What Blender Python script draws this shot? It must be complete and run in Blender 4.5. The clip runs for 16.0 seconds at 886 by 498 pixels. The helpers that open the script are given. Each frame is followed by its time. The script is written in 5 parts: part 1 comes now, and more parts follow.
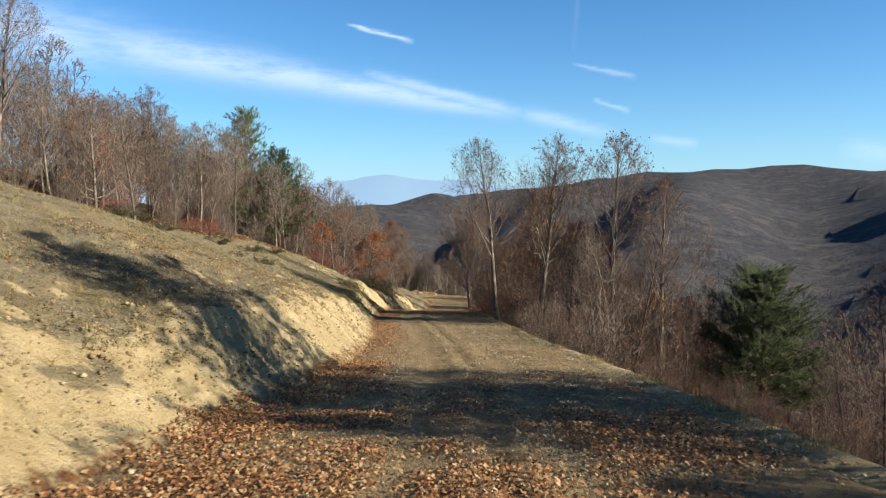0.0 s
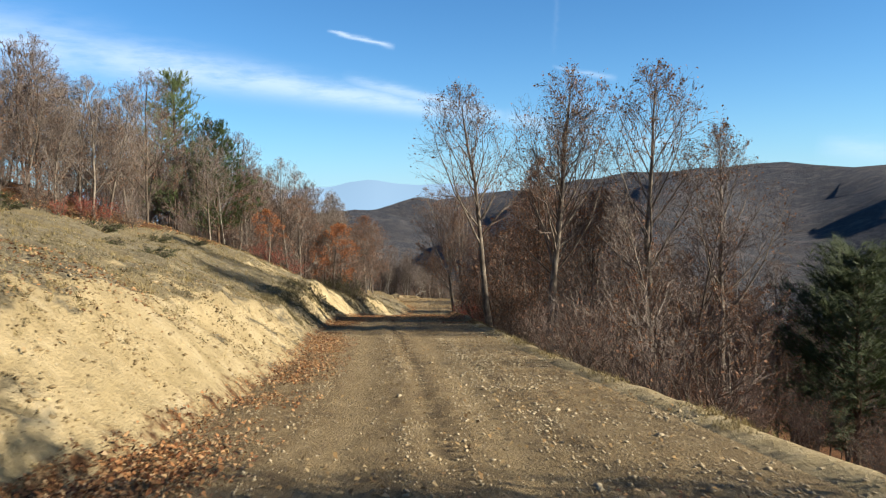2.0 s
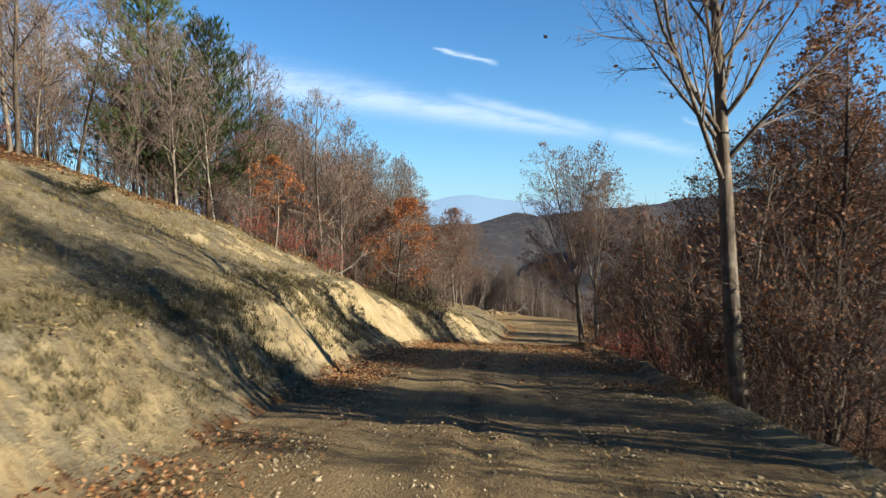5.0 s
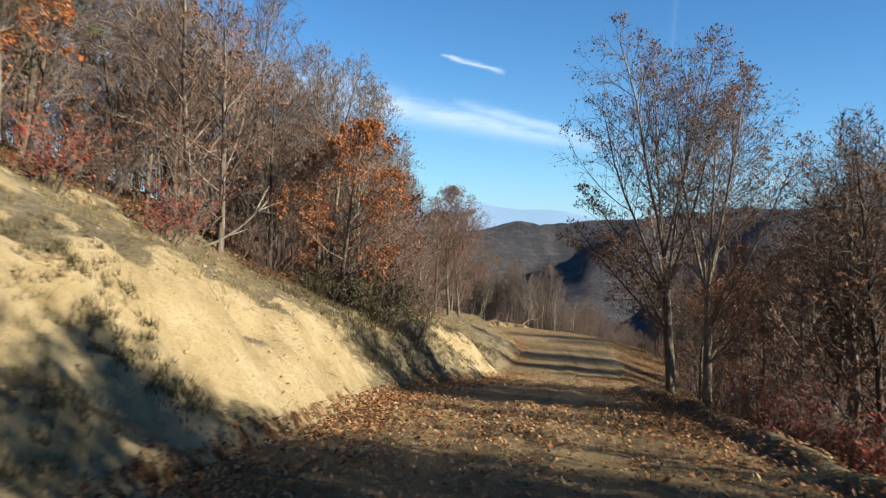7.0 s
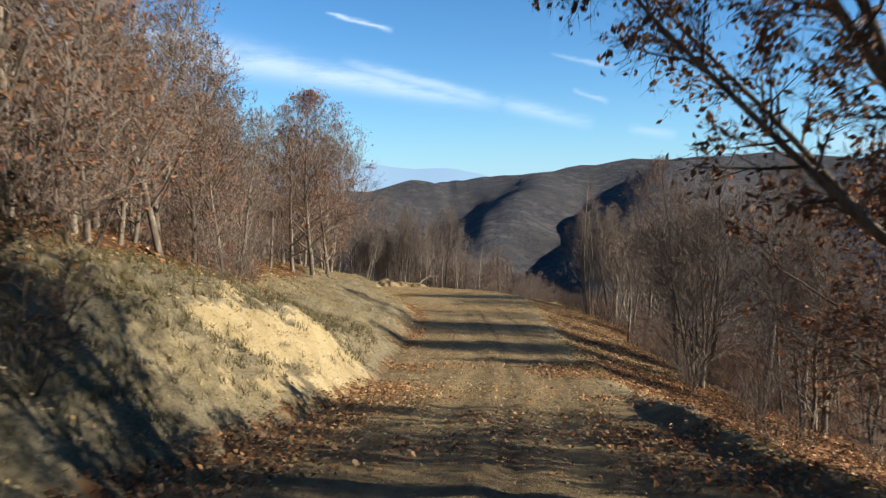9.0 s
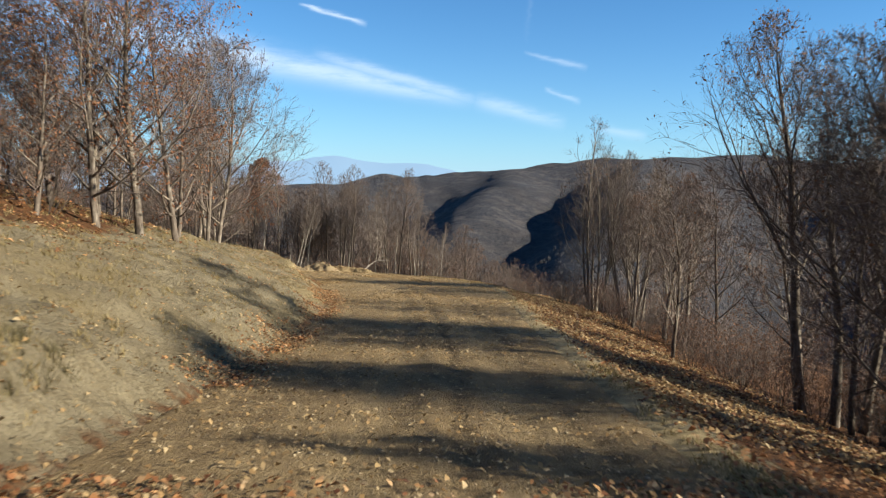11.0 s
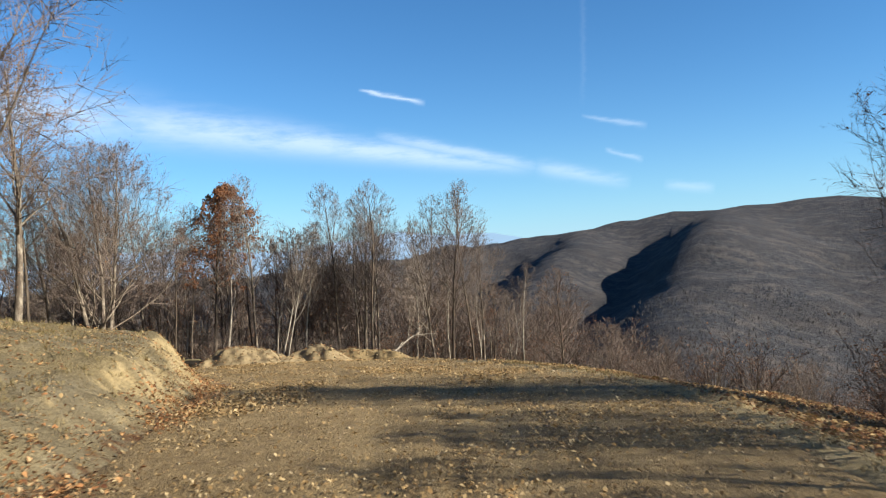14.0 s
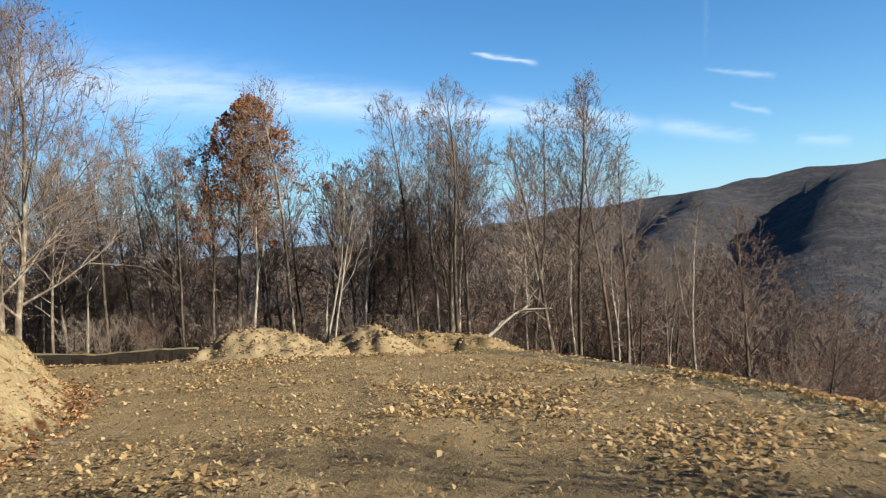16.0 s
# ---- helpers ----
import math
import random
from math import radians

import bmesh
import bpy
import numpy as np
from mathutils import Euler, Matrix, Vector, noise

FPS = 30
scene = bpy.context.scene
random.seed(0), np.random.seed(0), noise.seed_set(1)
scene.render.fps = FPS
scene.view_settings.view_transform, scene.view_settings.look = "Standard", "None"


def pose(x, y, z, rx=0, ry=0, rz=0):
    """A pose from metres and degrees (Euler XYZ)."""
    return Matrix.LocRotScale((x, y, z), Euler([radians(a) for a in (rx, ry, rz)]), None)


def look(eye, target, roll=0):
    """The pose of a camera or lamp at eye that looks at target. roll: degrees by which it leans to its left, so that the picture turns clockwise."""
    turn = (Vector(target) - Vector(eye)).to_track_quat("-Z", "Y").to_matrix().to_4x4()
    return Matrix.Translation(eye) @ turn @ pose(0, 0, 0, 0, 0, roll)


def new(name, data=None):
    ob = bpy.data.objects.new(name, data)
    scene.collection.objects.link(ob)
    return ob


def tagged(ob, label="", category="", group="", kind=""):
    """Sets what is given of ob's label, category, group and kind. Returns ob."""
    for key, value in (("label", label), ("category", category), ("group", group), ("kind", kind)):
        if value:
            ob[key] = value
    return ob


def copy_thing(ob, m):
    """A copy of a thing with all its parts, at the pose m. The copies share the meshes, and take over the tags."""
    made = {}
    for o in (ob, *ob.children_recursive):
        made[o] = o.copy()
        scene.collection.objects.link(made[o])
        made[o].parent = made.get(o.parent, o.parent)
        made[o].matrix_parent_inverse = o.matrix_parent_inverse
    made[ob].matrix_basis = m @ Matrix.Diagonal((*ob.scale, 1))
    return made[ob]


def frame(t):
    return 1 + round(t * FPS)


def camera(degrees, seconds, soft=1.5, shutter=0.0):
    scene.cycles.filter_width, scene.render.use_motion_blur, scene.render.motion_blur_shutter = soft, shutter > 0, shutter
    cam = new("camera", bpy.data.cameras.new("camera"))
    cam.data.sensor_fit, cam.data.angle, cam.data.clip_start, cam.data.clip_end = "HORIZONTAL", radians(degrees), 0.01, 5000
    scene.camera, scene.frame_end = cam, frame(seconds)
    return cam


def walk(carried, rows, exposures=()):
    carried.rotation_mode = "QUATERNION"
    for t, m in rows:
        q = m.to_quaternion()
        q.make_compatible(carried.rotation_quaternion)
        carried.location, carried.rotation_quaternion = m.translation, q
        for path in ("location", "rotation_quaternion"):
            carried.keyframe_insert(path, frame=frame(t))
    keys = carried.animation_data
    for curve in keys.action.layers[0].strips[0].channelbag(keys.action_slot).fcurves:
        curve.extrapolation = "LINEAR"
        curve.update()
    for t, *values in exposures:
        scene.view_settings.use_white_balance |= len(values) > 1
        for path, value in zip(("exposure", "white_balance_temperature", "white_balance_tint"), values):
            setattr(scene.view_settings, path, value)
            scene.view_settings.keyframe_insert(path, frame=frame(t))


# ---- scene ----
cam = camera(60.70, 16.0, soft=1.2, shutter=0.2)
PATH = [
    (0.0, (0.000, 0.000, 1.380), (0.000, 9.972, 0.630), 0.00),
    (0.5, (0.133, 2.302, 1.001), (0.267, 12.273, 0.245), -0.48),
    (1.0, (0.266, 4.660, 0.670), (0.493, 14.631, -0.044), -0.70),
    (1.5, (0.420, 7.214, 0.255), (0.684, 17.184, -0.469), -0.86),
    (2.0, (0.501, 9.893, -0.164), (0.701, 19.867, -0.858), -1.08),
    (2.5, (0.560, 12.683, -0.565), (0.472, 22.662, -1.196), -1.27),
    (3.0, (0.537, 15.529, -0.972), (0.173, 25.507, -1.525), -0.88),
    (3.5, (0.424, 18.570, -1.340), (-0.234, 28.535, -1.860), -1.03),
    (4.0, (0.258, 21.642, -1.728), (-0.638, 31.591, -2.185), -0.89),
    (4.2, (0.188, 22.898, -1.884), (-0.771, 32.841, -2.361), -0.67),
    (6.3, (-1.087, 37.597, -3.593), (-2.230, 47.525, -3.965), 1.90),
    (6.5, (-1.174, 39.143, -3.768), (-2.311, 49.072, -4.111), 2.26),
    (7.0, (-1.398, 42.884, -4.219), (-2.496, 52.816, -4.612), 2.24),
    (7.5, (-1.527, 46.530, -4.648), (-2.309, 56.492, -5.030), 1.79),
    (8.0, (-1.577, 50.061, -5.095), (-1.983, 60.041, -5.573), 1.31),
    (8.5, (-1.413, 53.348, -5.555), (-1.449, 63.322, -6.271), 0.91),
    (9.0, (-1.216, 56.709, -6.101), (-0.944, 66.666, -6.983), 0.13),
    (9.2, (-1.144, 58.082, -6.341), (-0.791, 68.028, -7.313), -0.03),
    (11.3, (0.573, 73.019, -9.012), (1.259, 82.954, -9.922), 1.57),
    (11.5, (0.679, 74.490, -9.220), (1.313, 84.431, -10.093), 1.66),
    (12.0, (0.971, 78.185, -9.721), (1.427, 88.160, -10.257), 1.45),
    (12.5, (1.188, 81.926, -10.158), (1.428, 91.917, -10.495), -0.12),
    (13.0, (1.292, 85.589, -10.484), (1.314, 95.587, -10.654), -1.69),
    (13.5, (1.427, 89.010, -10.736), (1.301, 99.008, -10.824), -2.47),
    (14.0, (1.471, 92.248, -11.022), (1.235, 102.246, -11.014), -2.89),
    (14.5, (1.428, 95.371, -11.296), (1.037, 105.363, -11.348), -3.15),
    (15.0, (1.298, 98.403, -11.505), (0.644, 108.381, -11.543), -3.57),
    (15.5, (1.163, 101.033, -11.742), (0.017, 110.967, -11.840), -3.37),
    (16.0, (1.037, 103.345, -11.937), (-0.728, 113.180, -12.317), -3.87),
]
walk(cam, [(t, look(eye, target, roll)) for t, eye, target, roll in PATH])

# ---- world, sun and exposure ----
SUN = Vector((0.85, -0.27, 0.385)).normalized()
world = bpy.data.worlds.new("sky")
scene.world = world
world.use_nodes = True
wn, wl = world.node_tree.nodes, world.node_tree.links
wn.clear()
w_out = wn.new("ShaderNodeOutputWorld")
w_bg = wn.new("ShaderNodeBackground")
w_bg.inputs["Strength"].default_value = 0.046
w_sky = wn.new("ShaderNodeTexSky")
w_sky.sky_type = "NISHITA"
w_sky.sun_disc = False
w_sky.sun_elevation = math.asin(SUN.z)
w_sky.sun_rotation = math.atan2(SUN.x, SUN.y)
w_sky.altitude = 1200
w_sky.air_density = 1.0
w_sky.dust_density = 0.1
w_sky.ozone_density = 3.5
w_geo = wn.new("ShaderNodeTexCoord")


def wmath(op, a, b=None, c=None, clamp=False):
    n = wn.new("ShaderNodeMath")
    n.operation, n.use_clamp = op, clamp
    for k, v in enumerate((a, b, c)):
        if v is None:
            continue
        if isinstance(v, (int, float)):
            n.inputs[k].default_value = v
        else:
            wl.new(v, n.inputs[k])
    return n.outputs[0]


def wdot(vec):
    n = wn.new("ShaderNodeVectorMath")
    n.operation = "DOT_PRODUCT"
    wl.new(w_geo.outputs["Generated"], n.inputs[0])
    n.inputs[1].default_value = vec
    return n.outputs["Value"]


w_noise = wn.new("ShaderNodeTexNoise")
w_map = wn.new("ShaderNodeMapping")
w_map.inputs["Scale"].default_value = (6, 6, 26)
w_map.inputs["Rotation"].default_value = (0, radians(7), 0)
wl.new(w_geo.outputs["Generated"], w_map.inputs["Vector"])
wl.new(w_map.outputs[0], w_noise.inputs["Vector"])
w_noise.inputs["Scale"].default_value = 3.0
w_noise.inputs["Detail"].default_value = 7
w_noise.inputs["Roughness"].default_value = 0.6

# ice-cloud streaks: two ends, half width at either end (radians), density
STREAKS = [
    ((-0.1223, 0.9702, 0.2093), (-0.0353, 0.9809, 0.1912), 0.0014, 0.0034, 0.72),
    ((-0.4735, 0.8619, 0.1813), (0.1111, 0.9892, 0.0956), 0.0270, 0.0070, 0.62),
    ((-0.6900, 0.7000, 0.1950), (-0.3304, 0.9292, 0.1656), 0.0360, 0.0270, 0.55),
    ((-0.1098, 0.9820, 0.1535), (0.1133, 0.9887, 0.0984), 0.0080, 0.0070, 0.48),
    ((0.1617, 0.9733, 0.1630), (0.2431, 0.9596, 0.1419), 0.0020, 0.0036, 0.30),
    ((0.1898, 0.9747, 0.1176), (0.2383, 0.9659, 0.1014), 0.0020, 0.0034, 0.33),
    ((0.0969, 0.9900, 0.1024), (0.2227, 0.9721, 0.0735), 0.0090, 0.0070, 0.40),
    ((0.2593, 0.9634, 0.0685), (0.3196, 0.9458, 0.0586), 0.0050, 0.0050, 0.28),
    ((0.4568, 0.8881, 0.0514), (0.6100, 0.7900, 0.0270), 0.0120, 0.0120, 0.30),
    ((0.1665, 0.9207, 0.3530), (0.1649, 0.9712, 0.1719), 0.0030, 0.0030, 0.05),
]
cloud = None
for a, b, wa, wb, dens in STREAKS:
    a, b = Vector(a).normalized(), Vector(b).normalized()
    mid = ((a + b) / 2).normalized()
    along = (b - a).normalized()
    across = mid.cross(along).normalized()
    half = (b - a).length / 2
    s = wmath("DIVIDE", wdot(along), half)
    wid = wmath("MULTIPLY_ADD", s, (wb - wa) / 2, (wa + wb) / 2)
    wid = wmath("MAXIMUM", wid, 0.001)
    wob = wmath("MULTIPLY_ADD", w_noise.outputs["Fac"], 0.012, -0.006)
    v = wmath("DIVIDE", wmath("ADD", wdot(across), wob), wid)
    g = wmath("EXPONENT", wmath("MULTIPLY", wmath("MULTIPLY", v, v), -1.0))
    ends = wmath("SUBTRACT", 1.0, wmath("POWER", wmath("ABSOLUTE", s), 4.0), clamp=True)
    front = wmath("GREATER_THAN", wdot(mid), 0.0)
    m = wmath("MULTIPLY", wmath("MULTIPLY", g, ends), wmath("MULTIPLY", front, dens))
    cloud = m if cloud is None else wmath("MAXIMUM", cloud, m)
fluff = wmath("MULTIPLY_ADD", w_noise.outputs["Fac"], 2.0, -0.12, clamp=True)
cloud = wmath("MULTIPLY", cloud, fluff, clamp=True)
w_mix = wn.new("ShaderNodeMix")
w_mix.data_type = "RGBA"
wl.new(cloud, w_mix.inputs[0])
w_tint = wn.new("ShaderNodeMix")
w_tint.data_type, w_tint.blend_type = "RGBA", "MULTIPLY"
w_tint.inputs[0].default_value = 1.0
wl.new(w_sky.outputs[0], w_tint.inputs[6])
w_tint.inputs[7].default_value = (0.52, 0.95, 1.20, 1)
# paler towards the horizon
w_sep = wn.new("ShaderNodeSeparateXYZ")
wl.new(w_geo.outputs["Generated"], w_sep.inputs[0])
low = wmath("MULTIPLY", wmath("EXPONENT", wmath("MULTIPLY", wmath("MAXIMUM", w_sep.outputs[2], 0.0), -14.0)), 0.75)
w_pale = wn.new("ShaderNodeMix")
w_pale.data_type = "RGBA"
wl.new(low, w_pale.inputs[0])
wl.new(w_tint.outputs[2], w_pale.inputs[6])
w_pale.inputs[7].default_value = (4.0, 5.9, 7.6, 1)
wl.new(w_pale.outputs[2], w_mix.inputs[6])
w_mix.inputs[7].default_value = (6.6, 7.8, 9.2, 1)
wl.new(w_mix.outputs[2], w_bg.inputs["Color"])
wl.new(w_bg.outputs[0], w_out.inputs[0])

sun = new("sun", bpy.data.lights.new("sun", "SUN"))
sun.data.energy = 5.0
sun.data.angle = radians(0.53)
sun.data.color = (1.0, 0.93, 0.79)
sun.matrix_world = look(SUN * 100, (0, 0, 0))
scene.view_settings.exposure = 1.58

# ---- materials ----


def mat(name):
    m = bpy.data.materials.new(name)
    m.use_nodes = True
    nt = m.node_tree
    return m, nt.nodes, nt.links, nt.nodes["Principled BSDF"]


REFLECT = (0.515, 0.492, 0.448)  # common scale of the base colours


class Net:
    """Short forms for node work in one material."""

    def __init__(self, name, rough=0.9, spec=0.2):
        self.m, self.n, self.l, self.b = mat(name)
        self.b.inputs["Roughness"].default_value = rough
        self.b.inputs["Specular IOR Level"].default_value = spec
        self.pos = self.n.new("ShaderNodeNewGeometry").outputs["Position"]

    def put(self, sock, v):
        if isinstance(v, bpy.types.NodeSocket):
            self.l.new(v, sock)
        elif isinstance(v, tuple) and len(v) == 3 and sock.type == "RGBA":
            sock.default_value = (v[0] * REFLECT[0], v[1] * REFLECT[1], v[2] * REFLECT[2], 1)
        else:
            sock.default_value = v

    def noise(self, scale, detail=4, rough=0.55, vec=None, stretch=None):
        t = self.n.new("ShaderNodeTexNoise")
        src = vec or self.pos
        if stretch:
            mp = self.n.new("ShaderNodeMapping")
            mp.inputs["Scale"].default_value = stretch
            self.l.new(src, mp.inputs["Vector"])
            src = mp.outputs[0]
        self.l.new(src, t.inputs["Vector"])
        t.inputs["Scale"].default_value, t.inputs["Detail"].default_value, t.inputs["Roughness"].default_value = scale, detail, rough
        return t.outputs["Fac"]

    def cells(self, scale, out="Distance", rnd=1.0):
        t = self.n.new("ShaderNodeTexVoronoi")
        self.l.new(self.pos, t.inputs["Vector"])
        t.inputs["Scale"].default_value, t.inputs["Randomness"].default_value = scale, rnd
        return t.outputs[out]

    def attr(self, name):
        a = self.n.new("ShaderNodeAttribute")
        a.attribute_name = name
        return a.outputs["Fac"]

    def ramp(self, fac, lo, hi):
        r = self.n.new("ShaderNodeMapRange")
        r.interpolation_type = "SMOOTHSTEP"
        self.l.new(fac, r.inputs[0])
        r.inputs[1].default_value, r.inputs[2].default_value = lo, hi
        return r.outputs[0]

    def mix(self, fac, a, b, blend="MIX"):
        x = self.n.new("ShaderNodeMix")
        x.data_type, x.blend_type = "RGBA", blend
        self.put(x.inputs[0], fac)
        self.put(x.inputs[6], a)
        self.put(x.inputs[7], b)
        return x.outputs[2]

    def math(self, op, a, b=0.0, clamp=False):
        x = self.n.new("ShaderNodeMath")
        x.operation, x.use_clamp = op, clamp
        self.put(x.inputs[0], a)
        self.put(x.inputs[1], b)
        return x.outputs[0]

    def random(self):
        return self.n.new("ShaderNodeObjectInfo").outputs["Random"]

    def island(self):
        return self.n.new("ShaderNodeNewGeometry").outputs["Random Per Island"]

    def pick(self, fac, *stops):
        r = self.n.new("ShaderNodeValToRGB")
        e = r.color_ramp.elements
        while len(e) < len(stops):
            e.new(0.5)
        for k, (p, c) in enumerate(stops):
            e[k].position, e[k].color = p, (c[0] * REFLECT[0], c[1] * REFLECT[1], c[2] * REFLECT[2], 1)
        self.l.new(fac, r.inputs[0])
        return r.outputs[0]

    def color(self, c):
        self.put(self.b.inputs["Base Color"], c)

    def bump(self, h, strength=0.5, dist=0.02):
        b = self.n.new("ShaderNodeBump")
        b.inputs["Strength"].default_value, b.inputs["Distance"].default_value = strength, dist
        self.l.new(h, b.inputs["Height"])
        self.l.new(b.outputs[0], self.b.inputs["Normal"])


def ground_material():
    k = Net("earth_and_grass", 0.95, 0.1)
    big, mid, fine = k.noise(0.35, 5), k.noise(2.3, 5), k.noise(22, 4, 0.65)
    grass = k.pick(mid, (0.28, (0.155, 0.128, 0.083)), (0.5, (0.27, 0.232, 0.158)), (0.72, (0.38, 0.335, 0.235)))
    grass = k.mix(k.ramp(big, 0.45, 0.68), grass, (0.315, 0.255, 0.145))
    grass = k.mix(k.math("MULTIPLY", k.ramp(fine, 0.46, 0.66), 0.65), grass, (0.13, 0.10, 0.055))
    grass = k.mix(k.math("MULTIPLY", k.ramp(k.noise(40, 4, 0.7), 0.56, 0.7), 0.6), grass, (0.55, 0.47, 0.30))
    stones = k.ramp(k.cells(9.0), 0.13, 0.06)
    grass = k.mix(k.math("MULTIPLY", stones, 0.6), grass, (0.50, 0.44, 0.32))
    cut = k.pick(k.noise(1.7, 6, 0.6), (0.3, (0.44, 0.345, 0.185)), (0.55, (0.60, 0.485, 0.285)), (0.75, (0.70, 0.59, 0.385)))
    cut = k.mix(k.math("MULTIPLY", k.ramp(k.noise(14, 5, 0.7), 0.54, 0.70), 0.45), cut, (0.26, 0.175, 0.08))
    cut = k.mix(k.math("MULTIPLY", k.ramp(k.noise(5, 6, 0.7), 0.5, 0.68), 0.35), cut, (0.34, 0.27, 0.15))
    cut = k.mix(k.math("MULTIPLY", k.ramp(k.cells(11.0), 0.14, 0.05), 0.7), cut, (0.16, 0.11, 0.055))
    cut = k.mix(k.math("MULTIPLY", k.ramp(k.cells(6.0), 0.16, 0.08), 0.5), cut, (0.72, 0.62, 0.42))
    litter = k.pick(k.noise(9, 5, 0.7), (0.3, (0.05, 0.028, 0.016)), (0.5, (0.14, 0.07, 0.033)), (0.68, (0.28, 0.13, 0.055)), (0.85, (0.40, 0.23, 0.11)))
    # far woods: distance haze put into the base colour as blue-grey
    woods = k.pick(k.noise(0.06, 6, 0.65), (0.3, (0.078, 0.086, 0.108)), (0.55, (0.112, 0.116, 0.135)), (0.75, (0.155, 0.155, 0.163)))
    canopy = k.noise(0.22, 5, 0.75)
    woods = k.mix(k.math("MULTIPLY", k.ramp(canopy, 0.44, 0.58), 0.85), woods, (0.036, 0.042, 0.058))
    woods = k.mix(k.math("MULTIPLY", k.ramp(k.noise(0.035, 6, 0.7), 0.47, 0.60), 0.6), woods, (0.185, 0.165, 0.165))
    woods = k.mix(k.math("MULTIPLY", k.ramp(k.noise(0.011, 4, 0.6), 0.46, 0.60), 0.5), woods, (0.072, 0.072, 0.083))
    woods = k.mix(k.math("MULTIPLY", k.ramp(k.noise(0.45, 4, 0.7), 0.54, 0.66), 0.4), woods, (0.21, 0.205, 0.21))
    edge = k.noise(3.5, 5, 0.65)

    def blurred(name):
        a = k.attr(name)
        return k.ramp(k.math("ADD", a, k.math("MULTIPLY", k.math("SUBTRACT", edge, 0.5), 1.7)), 0.3, 0.7)

    c = k.mix(blurred("cut"), grass, cut)
    c = k.mix(blurred("litter"), c, litter)
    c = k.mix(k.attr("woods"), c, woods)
    c = k.mix(k.attr("meadow"), c, (0.30, 0.26, 0.15))
    k.color(c)
    k.bump(k.math("ADD", k.math("MULTIPLY", k.noise(7, 6, 0.7), 1.6), k.math("MULTIPLY", k.noise(34, 5, 0.7), 0.8)), 0.8, 0.07)
    far = k.n.new("ShaderNodeBump")
    far.inputs["Distance"].default_value = 6.0
    k.l.new(k.math("MULTIPLY", k.attr("woods"), 0.9), far.inputs["Strength"])
    k.l.new(canopy, far.inputs["Height"])
    k.l.new(k.b.inputs["Normal"].links[0].from_socket, far.inputs["Normal"])
    k.l.new(far.outputs[0], k.b.inputs["Normal"])
    return k.m


def road_material():
    k = Net("gravel_road", 0.92, 0.15)
    big, mid, fine = k.noise(0.4, 4), k.noise(3.0, 5, 0.6, stretch=(1.6, 0.5, 1)), k.noise(30, 4, 0.7)
    c = k.pick(mid, (0.3, (0.25, 0.175, 0.092)), (0.55, (0.425, 0.31, 0.165)), (0.75, (0.55, 0.42, 0.24)))
    c = k.mix(k.ramp(big, 0.5, 0.7), c, (0.36, 0.26, 0.135))
    c = k.mix(k.math("MULTIPLY", k.attr("rut"), 0.7), c, (0.50, 0.375, 0.205))
    c = k.mix(k.math("MULTIPLY", k.attr("dug"), k.ramp(k.noise(1.1, 5, 0.65), 0.30, 0.60)), c, (0.60, 0.455, 0.25))
    peb = k.ramp(k.cells(16.0), 0.20, 0.09)
    g = k.math("MULTIPLY", peb, k.ramp(k.noise(1.3, 4), 0.35, 0.65))
    c = k.mix(k.math("MULTIPLY", g, 0.6), c, (0.52, 0.43, 0.27))
    c = k.mix(k.math("MULTIPLY", k.ramp(fine, 0.52, 0.75), 0.55), c, (0.12, 0.085, 0.05))
    k.color(c)
    c = k.mix(k.math("MULTIPLY", k.attr("crown"), k.ramp(k.noise(4.5, 5, 0.7), 0.42, 0.56)), c, (0.15, 0.108, 0.056))
    c2 = k.ramp(k.cells(42.0), 0.22, 0.1)
    c = k.mix(k.math("MULTIPLY", c2, k.math("MULTIPLY", k.ramp(k.noise(2.1, 4), 0.4, 0.6), 0.55)), c, (0.60, 0.51, 0.34))
    c = k.mix(k.math("MULTIPLY", k.ramp(k.noise(75, 3, 0.7), 0.53, 0.66), 0.75), c, (0.12, 0.09, 0.055))
    c = k.mix(k.math("MULTIPLY", k.ramp(k.noise(5, 6, 0.75, stretch=(1.0, 0.45, 1)), 0.52, 0.66), 0.45), c, (0.17, 0.12, 0.06))
    k.color(c)
    k.bump(k.math("ADD", peb, k.math("MULTIPLY", fine, 1.6)), 1.0, 0.045)
    return k.m


def bark_material(name, dark, mid_c, pale, amount=0.5):
    k = Net(name, 0.85, 0.2)
    co = k.n.new("ShaderNodeTexCoord").outputs["Object"]
    st = k.noise(9, 5, 0.65, co, (1, 1, 0.25))
    c = k.pick(st, (0.3, dark), (0.52, mid_c), (0.75, pale))
    c = k.mix(k.math("MULTIPLY", k.ramp(k.noise(3.5, 4, 0.6, co), 0.5, 0.66), amount), c, pale)
    c = k.mix(k.math("MULTIPLY", k.random(), 0.35), c, mid_c)
    k.color(c)
    k.bump(st, 0.8, 0.025)
    return k.m


def twig_material(name, a, b):
    k = Net(name, 0.8, 0.2)
    c = k.mix(k.random(), a, b)
    c = k.mix(k.math("MULTIPLY", k.island(), 0.35), c, (0.27, 0.22, 0.185))
    k.color(c)
    return k.m


